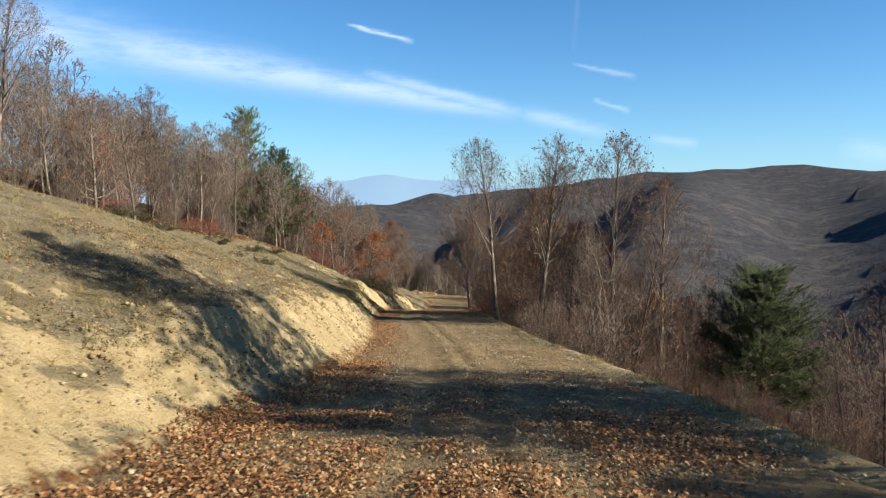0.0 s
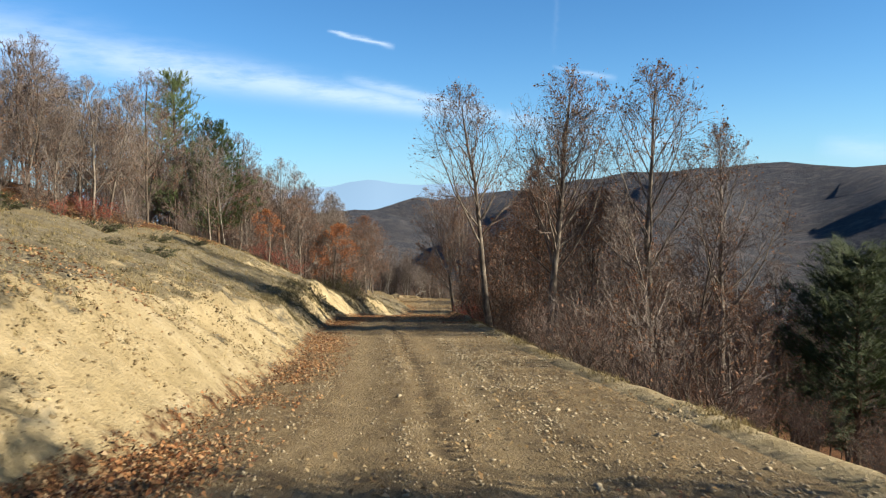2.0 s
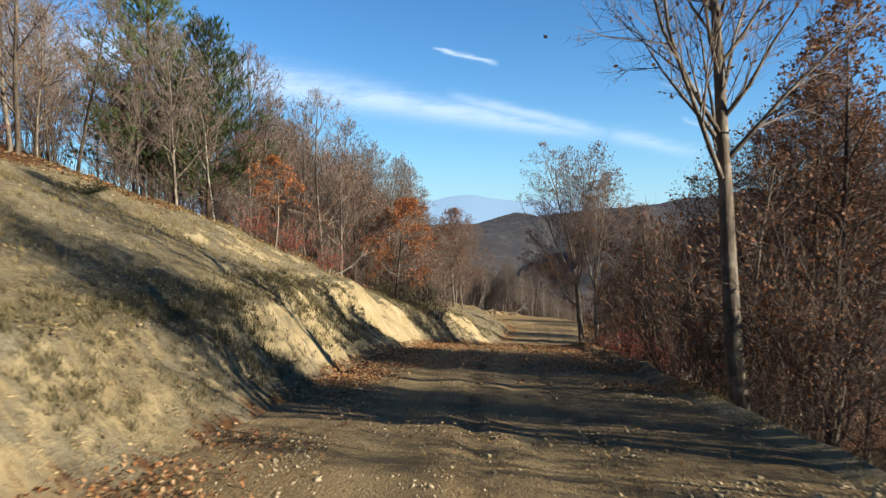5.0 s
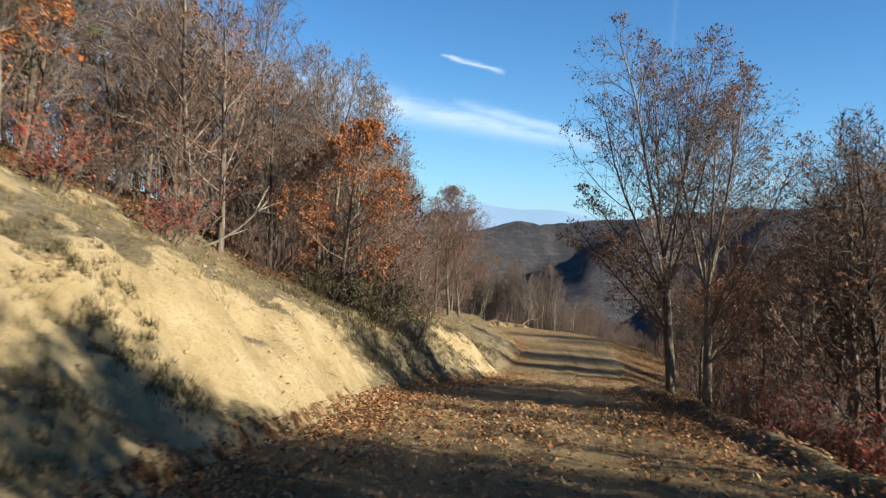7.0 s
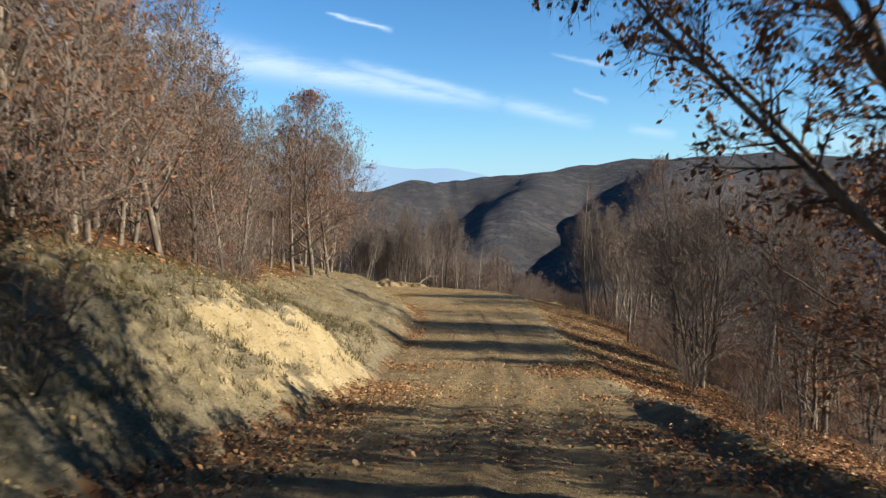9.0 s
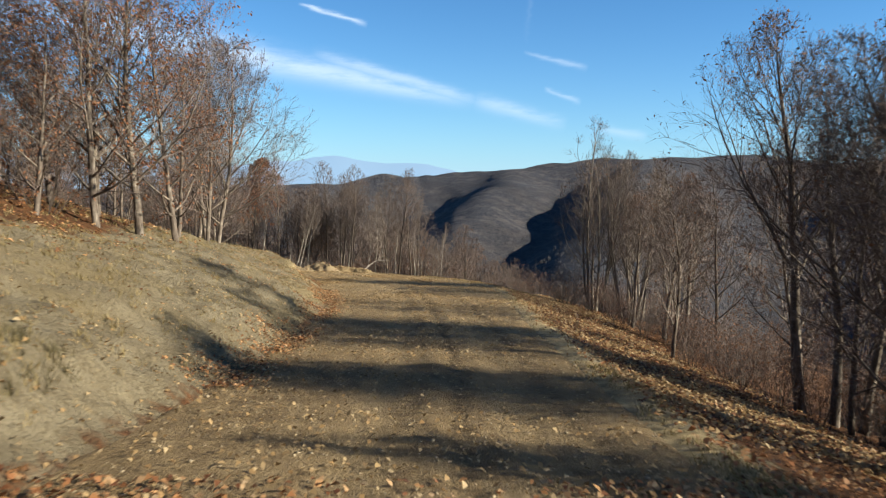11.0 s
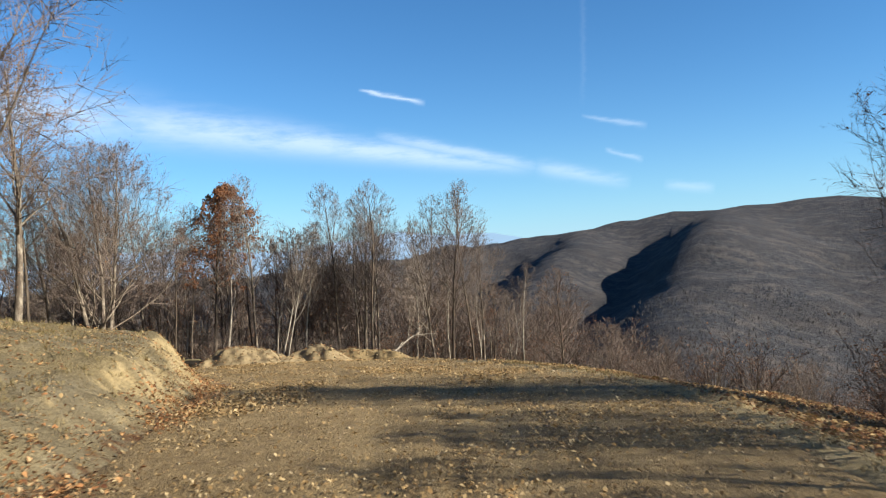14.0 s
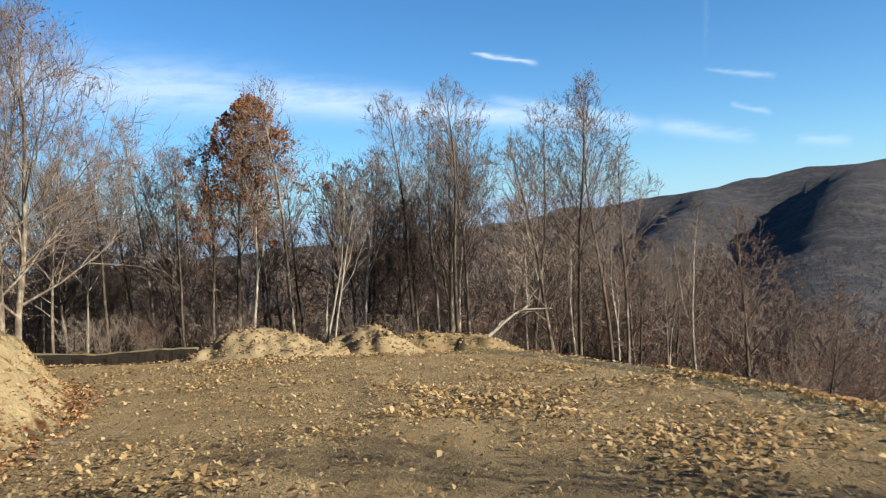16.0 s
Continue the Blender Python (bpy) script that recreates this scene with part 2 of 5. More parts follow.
def leaf_material(name, *cols):
    k = Net(name, 0.65, 0.25)
    stops = [(i / max(1, len(cols) - 1), c) for i, c in enumerate(cols)]
    c = k.pick(k.island(), *stops)
    c = k.mix(k.math("MULTIPLY", k.random(), 0.3), c, cols[0])
    k.color(c)
    tr = k.n.new("ShaderNodeBsdfTranslucent")
    k.l.new(c, tr.inputs["Color"])
    ms = k.n.new("ShaderNodeMixShader")
    ms.inputs[0].default_value = 0.3
    k.l.new(k.b.outputs[0], ms.inputs[1])
    k.l.new(tr.outputs[0], ms.inputs[2])
    k.l.new(ms.outputs[0], k.n["Material Output"].inputs[0])
    return k.m


def plain(name, a, b, scale=6, rough=0.9):
    k = Net(name, rough, 0.2)
    k.color(k.mix(k.noise(scale, 5, 0.65), a, b))
    k.bump(k.noise(scale * 5, 4), 0.5, 0.02)
    return k.m


M_GROUND = ground_material()
M_ROAD = road_material()
M_BARK = bark_material("grey_bark", (0.07, 0.055, 0.045), (0.19, 0.155, 0.125), (0.56, 0.50, 0.42))
M_BARK_DARK = bark_material("dark_bark", (0.04, 0.032, 0.025), (0.11, 0.085, 0.066), (0.30, 0.25, 0.2), 0.3)
M_BARK_PALE = bark_material("pale_grey_bark", (0.10, 0.085, 0.07), (0.30, 0.26, 0.215), (0.60, 0.54, 0.46))
M_BIRCH = bark_material("white_bark", (0.10, 0.085, 0.07), (0.40, 0.36, 0.31), (0.66, 0.62, 0.56), 0.7)
M_PINEBARK = bark_material("pine_bark", (0.06, 0.04, 0.03), (0.16, 0.10, 0.065), (0.26, 0.17, 0.11))
M_TWIG = twig_material("twigs", (0.215, 0.165, 0.145), (0.155, 0.12, 0.108))
M_TWIG_PALE = twig_material("pale_twigs", (0.27, 0.222, 0.193), (0.20, 0.16, 0.138))
M_TWIG_DARK = twig_material("dark_twigs", (0.15, 0.102, 0.085), (0.10, 0.07, 0.06))
M_LEAF_BROWN = leaf_material("withered_leaves", (0.20, 0.095, 0.05), (0.32, 0.16, 0.085), (0.42, 0.235, 0.13))
M_LEAF_RUSSET = leaf_material("russet_leaves", (0.26, 0.10, 0.045), (0.38, 0.16, 0.07), (0.48, 0.24, 0.11))
M_LEAF_RUST = leaf_material("rust_leaves", (0.36, 0.11, 0.035), (0.56, 0.20, 0.06), (0.66, 0.32, 0.12))
M_LEAF_RED = leaf_material("red_leaves", (0.30, 0.05, 0.035), (0.48, 0.10, 0.06), (0.52, 0.22, 0.12))
M_LEAF_OLIVE = leaf_material("olive_leaves", (0.05, 0.055, 0.02), (0.10, 0.10, 0.035), (0.16, 0.13, 0.05))
M_NEEDLE = leaf_material("pine_needles", (0.08, 0.125, 0.042), (0.12, 0.17, 0.06), (0.19, 0.24, 0.095))
M_NEEDLE_DARK = leaf_material("dark_needles", (0.05, 0.075, 0.022), (0.08, 0.11, 0.034), (0.13, 0.155, 0.055))
M_JUNIPER = leaf_material("juniper_sprays", (0.07, 0.09, 0.03), (0.11, 0.13, 0.045), (0.17, 0.17, 0.07))
M_FALLEN = leaf_material("fallen_leaves", (0.15, 0.06, 0.03), (0.44, 0.19, 0.078), (0.66, 0.33, 0.14), (0.77, 0.46, 0.22), (0.86, 0.65, 0.40))
M_FALLEN_PALE = leaf_material("bleached_leaves", (0.38, 0.23, 0.10), (0.56, 0.38, 0.18), (0.68, 0.50, 0.26), (0.80, 0.64, 0.39))
M_STRAW = leaf_material("dry_grass", (0.26, 0.20, 0.08), (0.42, 0.33, 0.15), (0.55, 0.45, 0.24))
M_STONE = plain("limestone", (0.32, 0.255, 0.16), (0.70, 0.59, 0.41), 9)
# brown twigs turned blue-grey: haze put into the colour
M_WOODS_HAZE = leaf_material("haze_blue_woods", (0.095, 0.098, 0.115), (0.14, 0.137, 0.148), (0.20, 0.188, 0.185))
M_BRUSH = leaf_material("valley_brush", (0.072, 0.057, 0.048), (0.112, 0.086, 0.069), (0.165, 0.125, 0.097))
M_ROUGH = leaf_material("rough_grass", (0.12, 0.105, 0.05), (0.20, 0.17, 0.085), (0.30, 0.25, 0.13))
M_TURF = plain("worn_turf", (0.13, 0.115, 0.055), (0.34, 0.29, 0.16), 6)
M_CLOD = plain("pale_clods", (0.38, 0.29, 0.15), (0.66, 0.53, 0.30), 5)
M_CRUMB = plain("earth_crumbs", (0.17, 0.125, 0.065), (0.40, 0.30, 0.16), 9)
# dark soil taken down to near black, shade put into the colour
M_SOIL_SHADE = plain("shade_black_soil", (0.008, 0.006, 0.004), (0.026, 0.019, 0.012), 14)
M_SOIL = plain("dark_turned_soil", (0.03, 0.022, 0.014), (0.12, 0.085, 0.05), 7)
M_SPOIL = plain("dug_earth", (0.18, 0.135, 0.08), (0.54, 0.43, 0.26), 4)
# haze as a pale blue base colour plus a faint blue emission
M_HAZE = Net("haze_glow_mountains", 1.0, 0.0)
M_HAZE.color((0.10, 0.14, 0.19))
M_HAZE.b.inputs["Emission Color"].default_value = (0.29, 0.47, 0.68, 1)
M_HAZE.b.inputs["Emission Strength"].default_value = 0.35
M_HAZE = M_HAZE.m

# ---- ground ----


def table(*pairs):
    """A smooth curve through (place, value) pairs."""
    px, pv = [p[0] for p in pairs], [p[1] for p in pairs]
    xs = np.arange(px[0] - 20, px[-1] + 20, 0.25)
    vs = np.interp(xs, px, pv)
    ker = np.exp(-0.5 * (np.arange(-20, 21) * 0.25 / 1.6) ** 2)
    sm = np.convolve(np.pad(vs, 20, mode="edge"), ker / ker.sum(), mode="valid")
    return lambda q: np.interp(q, xs, sm)


ROAD_Z = table((-60, 9.0), (-10, 1.55), (0, 0), (9.9, -1.54), (18.6, -2.72), (22.9, -3.26), (37.6, -4.97), (46.5, -6.03), (58, -7.72),
               (65.5, -9.05), (73, -10.39), (78, -11.1), (82, -11.54), (89, -12.12), (95.4, -12.68), (103.3, -13.32), (114, -14.35), (121, -15.0), (126, -15.7), (140, -19.5))
LEFT = table((-20, -3.4), (7, -3.0), (15, -2.3), (20, -2.3), (28, -2.6), (33, -3.2), (38, -3.5), (48, -4.1), (57, -4.0), (63, -3.5), (67, -2.8),
             (72, -2.3), (80, -1.9), (86, -1.6), (92, -1.5), (98, -2.0), (104, -3.3), (109, -4.2), (113, -6.2), (116, -8.6), (118.5, -11.5), (121, -16.0), (130, -22))
RIGHT = table((-20, 3.6), (6, 3.5), (15, 3.5), (20, 3.3), (25, 2.9), (32, 2.5), (42, 2.0), (50, 1.6), (58, 1.6), (64, 1.7), (70, 2.2), (80, 3.2), (90, 3.8), (97, 4.5), (104, 4.9), (108, 4.5), (112, 3.5), (116, 2.0), (120, -0.6), (124, -3.0))
BANK = table((-20, 0.9), (5, 1.0), (10, 1.05), (14, 1.25), (20, 1.4), (27, 1.15), (33, 0.8), (38, 0.9), (43, 1.3), (50, 1.7), (57, 1.35), (61, 1.0), (66, 1.5), (71, 1.3), (77, 0.55), (85, 0.35),
             (95, 0.35), (102, 0.6), (107, 1.05), (112, 1.35), (114.8, 1.15), (117, 0.25), (121, 0.0), (130, 0.0))
RISE = table((-20, 0.40), (20, 0.40), (30, 0.42), (45, 0.46), (60, 0.46), (72, 0.44), (82, 0.42), (95, 0.38), (104, 0.26), (110, 0.15), (116, 0.08), (121, 0.0), (130, -0.02))
FALL = table((-20, 0.38), (60, 0.40), (66, 0.32), (72, 0.28), (82, 0.29), (92, 0.30), (102, 0.24), (110, 0.20), (118, 0.26), (126, 0.28), (140, 0.25))


BERM = table((-20, 0.06), (30, 0.04), (40, 0.08), (46, 0.18), (62, 0.22), (67, 0.18), (70, 0.04), (130, 0.0))


def lattice(n, seed):
    return np.random.RandomState(seed).rand(n, n)


_L = lattice(256, 5)


def vnoise(x, y, scale, octaves=3):
    """Smooth noise from -0.5 to 0.5."""
    out, amp, tot = 0.0, 1.0, 0.0
    for o in range(octaves):
        u, v = np.asarray(x) * scale * 2**o + 17.3 * o, np.asarray(y) * scale * 2**o + 9.1 * o
        i, j = np.floor(u).astype(int), np.floor(v).astype(int)
        a, b = u - i, v - j
        a, b = a * a * (3 - 2 * a), b * b * (3 - 2 * b)
        g = lambda p, q: _L[p % 256, q % 256]
        out = out + amp * ((g(i, j) * (1 - a) + g(i + 1, j) * a) * (1 - b) + (g(i, j + 1) * (1 - a) + g(i + 1, j + 1) * a) * b - 0.5)
        tot, amp = tot + amp, amp * 0.5
    return out / tot * 1.6


def step(a, b, v):
    t = np.clip((v - a) / (b - a), 0, 1)
    return t * t * (3 - 2 * t)


# ridges across the valley: crest points (x, y, z), slope to the left or north, slope to the right or south
RIDGES = [
    ([(-900, 1500, -60), (-420, 1750, -40), (-170, 1700, -20), (40, 1900, 0), (350, 1980, 30), (700, 2000, 62), (930, 1950, 72), (1150, 1900, 66), (1500, 1500, 95), (1900, 700, 110)], 0.20, 0.30),
    ([(620, 1900, 45), (400, 1300, 10), (250, 900, -48), (190, 760, -72), (132, 560, -95), (98, 420, -118)], 0.62, 0.34),
    ([(300, 1900, 20), (190, 1400, -20), (110, 1100, -60), (60, 900, -100)], 0.50, 0.30),
    ([(1000, 1700, 50), (700, 1000, 0), (480, 600, -55), (330, 380, -85)], 0.46, 0.34),
    ([(-160, 900, -40), (-60, 640, -55), (0, 480, -80), (20, 380, -105)], 0.40, 0.40),
]


def far_z(x, y):
    z = -150.0 + 0.0 * x
    for pts, sl, sr in RIDGES:
        best = -999.0 + 0.0 * x
        for (x0, y0, z0), (x1, y1, z1) in zip(pts, pts[1:]):
            dx, dy = x1 - x0, y1 - y0
            q = dx * dx + dy * dy
            t = np.clip(((x - x0) * dx + (y - y0) * dy) / q, 0, 1)
            ox, oy = x - x0 - t * dx, y - y0 - t * dy
            side = np.where(dx * oy - dy * ox > 0, 1.0, 0.0)
            if y1 < y0:
                side = 1 - side
            d = np.sqrt(ox * ox + oy * oy + 400.0) - 20
            best = np.maximum(best, z0 + t * (z1 - z0) - d * np.where(side > 0, sl, sr))
        z = 7.0 * np.logaddexp(z / 7.0, best / 7.0)
    r = np.sqrt(x * x + y * y)
    # a flat dome and a knoll on the crest
    z = z + 7 * np.exp(-((x - 835) ** 2 + (y - 1920) ** 2) / 105.0**2) + 6 * np.exp(-((x - 560) ** 2 + (y - 1930) ** 2) / 45.0**2)
    return z + vnoise(x, y, 1 / 160.0, 4) * 26 * step(300, 900, r) + vnoise(x, y, 1 / 45.0, 2) * 5


def near_z(x, y):
    rz, le, ri = ROAD_Z(y), LEFT(y), RIGHT(y)
    bank, rise, fall = BANK(y), RISE(y), FALL(y)
    dl, dr = le - x, x - ri
    n1, n2 = vnoise(x, y, 0.45, 3), vnoise(x, y, 2.4, 3)
    # cut face on the uphill side, then the open slope
    lip = 0.85 * bank + 0.35
    dlw = dl + n1 * 0.5 * step(0.0, 1.2, dl) + n2 * 0.16
    face = bank * step(-0.25, 1.0, dlw / np.maximum(lip, 0.2))
    up = np.maximum(dlw - lip * 0.6, 0)
    left = face + (vnoise(x, y, 4.5, 3) * 0.07 + vnoise(x, y, 1.5, 2) * 0.15) * step(0.1, 0.6, dl) * step(3.2, 1.6, dl) + rise * 34 * (1 - np.exp(-up / 34)) + n1 * 0.22 * step(0.5, 4, dl) + n2 * 0.07
    # verge and fall on the valley side
    right = -0.05 + BERM(y) * (1 + 0.8 * n1) * np.exp(-((dr - 0.40) / 0.30) ** 2) - fall * np.maximum(dr - 0.35, 0) - 0.25 * step(0.3, 1.6, dr) * step(72, 63, y) - 0.0035 * np.maximum(dr - 12, 0) ** 1.6 + n1 * 0.20 * step(0.3, 3, dr) + n2 * 0.05 * step(0, 0.6, dr)
    mid = -0.09 + n2 * 0.015
    z = rz + np.where(dl > -0.3, np.where(dl > 0, left, mid + (left - mid) * step(-0.3, 0, dl)), np.where(dr > -0.25, mid + (right - mid) * step(-0.25, 0.1, dr), mid))
    return z


def ground_z(x, y):
    x, y = np.asarray(x, float), np.asarray(y, float)
    r = np.sqrt((np.abs(x) * 1.0) ** 2 + np.maximum(np.abs(y - 60) - 75, 0) ** 2)
    n = near_z(x, np.clip(y, -40, 160))
    n = n - 0.36 * np.maximum(y - 150, 0)
    w = step(60, 300, np.where(x < 0, r * 0.8, r))
    return n * (1 - w) + far_z(x, y) * w


def axis(lo, hi, fine_lo, fine_hi, d0, grow):
    v = list(np.arange(fine_lo, fine_hi, d0))
    d, p = d0, v[-1]
    while p < hi:
        d *= grow
        p += d
        v.append(p)
    d, p = d0, v[0]
    while p > lo:
        d *= grow
        p -= d
        v.insert(0, p)
    return np.array(v)


def part(name, data, material, parent=None, label=""):
    """Links a bmesh, or a mesh, as one object under a thing."""
    if isinstance(data, bmesh.types.BMesh):
        me = bpy.data.meshes.new(name)
        data.to_mesh(me)
        data.free()
    else:
        me = data
    if material is not None and not me.materials:
        me.materials.append(material)
    ob = new(name, me)
    if parent is not None:
        ob.parent = parent
    if label:
        ob["label"] = label
    return ob


def mesh(name, verts, faces, material=None, smooth=False):
    me = bpy.data.meshes.new(name)
    verts = np.asarray(verts, np.float32)
    me.from_pydata(verts.tolist() if len(verts) < 200 else verts, [], faces)
    if material is not None:
        me.materials.append(material)
    if smooth:
        me.polygons.foreach_set("use_smooth", np.ones(len(me.polygons), bool))
    me.update()
    return me


def sheet(name, X, Y, Z, material, attrs):
    ny, nx = X.shape
    me = bpy.data.meshes.new(name)
    co = np.stack([X, Y, Z], -1).reshape(-1, 3).astype(np.float32)
    idx = np.arange(ny * nx).reshape(ny, nx)
    q = np.stack([idx[:-1, :-1], idx[:-1, 1:], idx[1:, 1:], idx[1:, :-1]], -1).reshape(-1, 4)
    me.vertices.add(len(co))
    me.vertices.foreach_set("co", co.ravel())
    me.loops.add(q.size)
    me.loops.foreach_set("vertex_index", q.ravel().astype(np.int32))
    me.polygons.add(len(q))
    me.polygons.foreach_set("loop_start", np.arange(0, q.size, 4, dtype=np.int32))
    me.polygons.foreach_set("use_smooth", np.ones(len(q), bool))
    for key, v in attrs.items():
        a = me.attributes.new(key, "FLOAT", "POINT")
        a.data.foreach_set("value", np.asarray(v, np.float32).ravel())
    me.materials.append(material)
    me.update()
    me.validate()
    return new(name, me)


gx = axis(-4800, 4800, -8.5, 5.5, 0.13, 1.10)
gy = axis(-900, 4800, -2.0, 126.0, 0.26, 1.09)
GX, GY = np.meshgrid(gx, gy)
GZ = ground_z(GX, GY)
gl, gr = LEFT(GY) - GX, GX - RIGHT(GY)
slope_l = np.gradient(GZ, axis=1) / np.gradient(GX, axis=1)
CUT_ON = table((-20, 1), (24, 1), (30, 0.55), (36, 0.4), (41, 0.6), (45, 0.85), (49, 0.95), (52, 1.0), (55, 1.0), (58, 0.3), (61, 0.08), (65.5, 0.1), (67.5, 0.9), (71, 1.0), (74, 0.25), (80, 0.12), (98, 0.1), (103, 0.4), (108, 0.8), (116, 0.95), (120, 0.5), (130, 0.2))
cut = step(0.45, 0.9, -slope_l) * (gl > -0.3) * (gl < 4.5) * CUT_ON(GY)
cut = np.maximum(cut, (0.75 - 0.4 * step(40, 46, GY) * step(72, 68, GY)) * step(0.6, 0.1, np.abs(gr - 0.3)) * step(-5, 0, GY) * step(118, 108, GY))
WOOD_EDGE = table((-20, 17), (15, 16), (30, 12), (45, 7.5), (55, 5.0), (62, 2.6), (72, 3.0), (80, 4.5), (92, 5.0), (104, 6.5), (112, 9), (122, 6), (130, 2))
litter = np.maximum(step(-0.6, 0.8, gl - WOOD_EDGE(GY)), step(0.5, 1.2, gr) * step(124, 116, GY) * 0.95)
litter = np.maximum(litter, 0.55 * step(0.45, 0.0, np.abs(gl + 0.1)))
litter = np.maximum(litter, step(122, 126, GY)) * step(190, 120, gr + 14 * vnoise(GX, GY, 0.03)) * step(150, 90, gl)
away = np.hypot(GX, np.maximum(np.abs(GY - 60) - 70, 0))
# share of the haze-tinted woods colour, growing with distance
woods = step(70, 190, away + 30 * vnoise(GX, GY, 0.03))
meadow = 0.8 * step(1.15, 0.7, np.hypot((GX - 830) / 75, (GY - 1885) / 60) + 0.6 * vnoise(GX, GY, 1 / 40.0, 3))
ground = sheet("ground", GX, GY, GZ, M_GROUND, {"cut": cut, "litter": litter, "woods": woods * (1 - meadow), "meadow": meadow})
tagged(ground, "dry grass slope with pale earth cutting and leafy woodland floor", "ground", kind="structure")

# the track: a sheet of its own with wheel ruts, its edges run under the verge
TRACK = table((-20, 0.0), (4.7, 0.3), (12, 0.55), (18, 0.45), (24, 0.1), (38, -1.1), (47, -1.55), (53, -1.4), (58, -1.1), (66, -0.3), (73, 0.6), (82, 1.2), (92, 1.45), (98, 1.3), (104, 0.9), (112, -1.0), (118, -3.5))


def road_side(x, y):
    """Metres to the right of the middle between the wheel tracks."""
    return x - TRACK(y) + 0.10 * vnoise(x, y, 0.3)


def gouge(x, y):
    """Dark furrows between and beside the wheel tracks."""
    q = road_side(x, y)
    return np.exp(-((q - 0.17 - 0.12 * vnoise(x, y, 0.25)) / 0.11) ** 2) + 0.8 * np.exp(-((q - 1.33) / 0.13) ** 2) * step(10, 16, y)


def road_rut(x, y):
    off = np.abs(road_side(x, y))
    return off, np.exp(-((off - 0.78) / 0.24) ** 2) * step(121, 110, y)


def road_surface(x, y):
    x, y = np.asarray(x, float), np.asarray(y, float)
    rl, rr = LEFT(y) - 0.25, RIGHT(y) + 0.15
    u = (x - rl) / (rr - rl)
    off, rut = road_rut(x, y)
    z = ROAD_Z(y) - 0.03 * rut * (1 + 0.8 * vnoise(x, y, 0.7)) + 0.025 * np.exp(-((road_side(x, y) + 0.16) / 0.16) ** 2) - 0.035 * gouge(x, y) * (0.6 + vnoise(x, y, 1.5, 2)) * step(112, 100, y) + vnoise(x, y, 0.5, 2) * 0.02 + vnoise(x, y, 5.0, 3) * 0.009
    z -= 0.14 * step(0.06, 0.0, u) + 0.06 * step(0.95, 1.0, u) + 0.012 * np.maximum(x - TRACK(y), 0)
    return np.where(y > 118, z - 0.12 * step(119, 122.5, y), z)


ry = np.concatenate([np.arange(-14, 30, 0.11), np.arange(30, 122.5, 0.17)])
RU, RY = np.meshgrid(np.linspace(0, 1, 60), ry)
RX = LEFT(RY) - 0.25 + (RIGHT(RY) - LEFT(RY) + 0.40) * RU
road = sheet("road", RX, RY, road_surface(RX, RY), M_ROAD, {"rut": road_rut(RX, RY)[1], "dug": 0.5 * step(94, 104, RY), "crown": gouge(RX, RY) * step(112, 100, RY)})
tagged(road, "unpaved tan gravel track with worn wheel ruts", "road", kind="structure")


def surface(x, y):
    """The upper surface, track or ground."""
    x, y = np.asarray(x, float), np.asarray(y, float)
    g = ground_z(x, y)
    on = (x > LEFT(y) - 0.25) & (x < RIGHT(y) + 0.15) & (y < 122) & (y > -14)
    return np.where(on, np.maximum(g, road_surface(x, y)), g)


def top_z(x, y):
    return float(surface(x, y))


# far mountains behind everything, haze put into their colour and glow
ha = np.radians(np.linspace(-80, 75, 200))
crest = 10 + 90 * vnoise(ha * 9, 0 * ha + 3.0, 1.0, 4) + 55 * np.exp(-((np.degrees(ha) + 6) / 5.0) ** 2) + 25 * np.exp(-((np.degrees(ha) - 1) / 3.0) ** 2) + 60 * np.exp(-((np.degrees(ha) + 24) / 9.0) ** 2)
hv, hf = [], []
for k, (pa, pz) in enumerate(zip(ha, crest)):
    sa, ca = math.sin(pa), math.cos(pa)
    hv += [(4540 * sa, 40 + 4540 * ca, -600), (4560 * sa, 40 + 4560 * ca, pz), (4700 * sa, 40 + 4700 * ca, -600)]
    if k:
        b = 3 * k
        hf += [(b - 3, b, b + 1, b - 2), (b - 2, b + 1, b + 2, b - 1)]
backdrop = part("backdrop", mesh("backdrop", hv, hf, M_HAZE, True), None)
tagged(backdrop, "pale blue mountain range, haze put into its colour and glow", "mountains", kind="structure")

# ---- plants ----


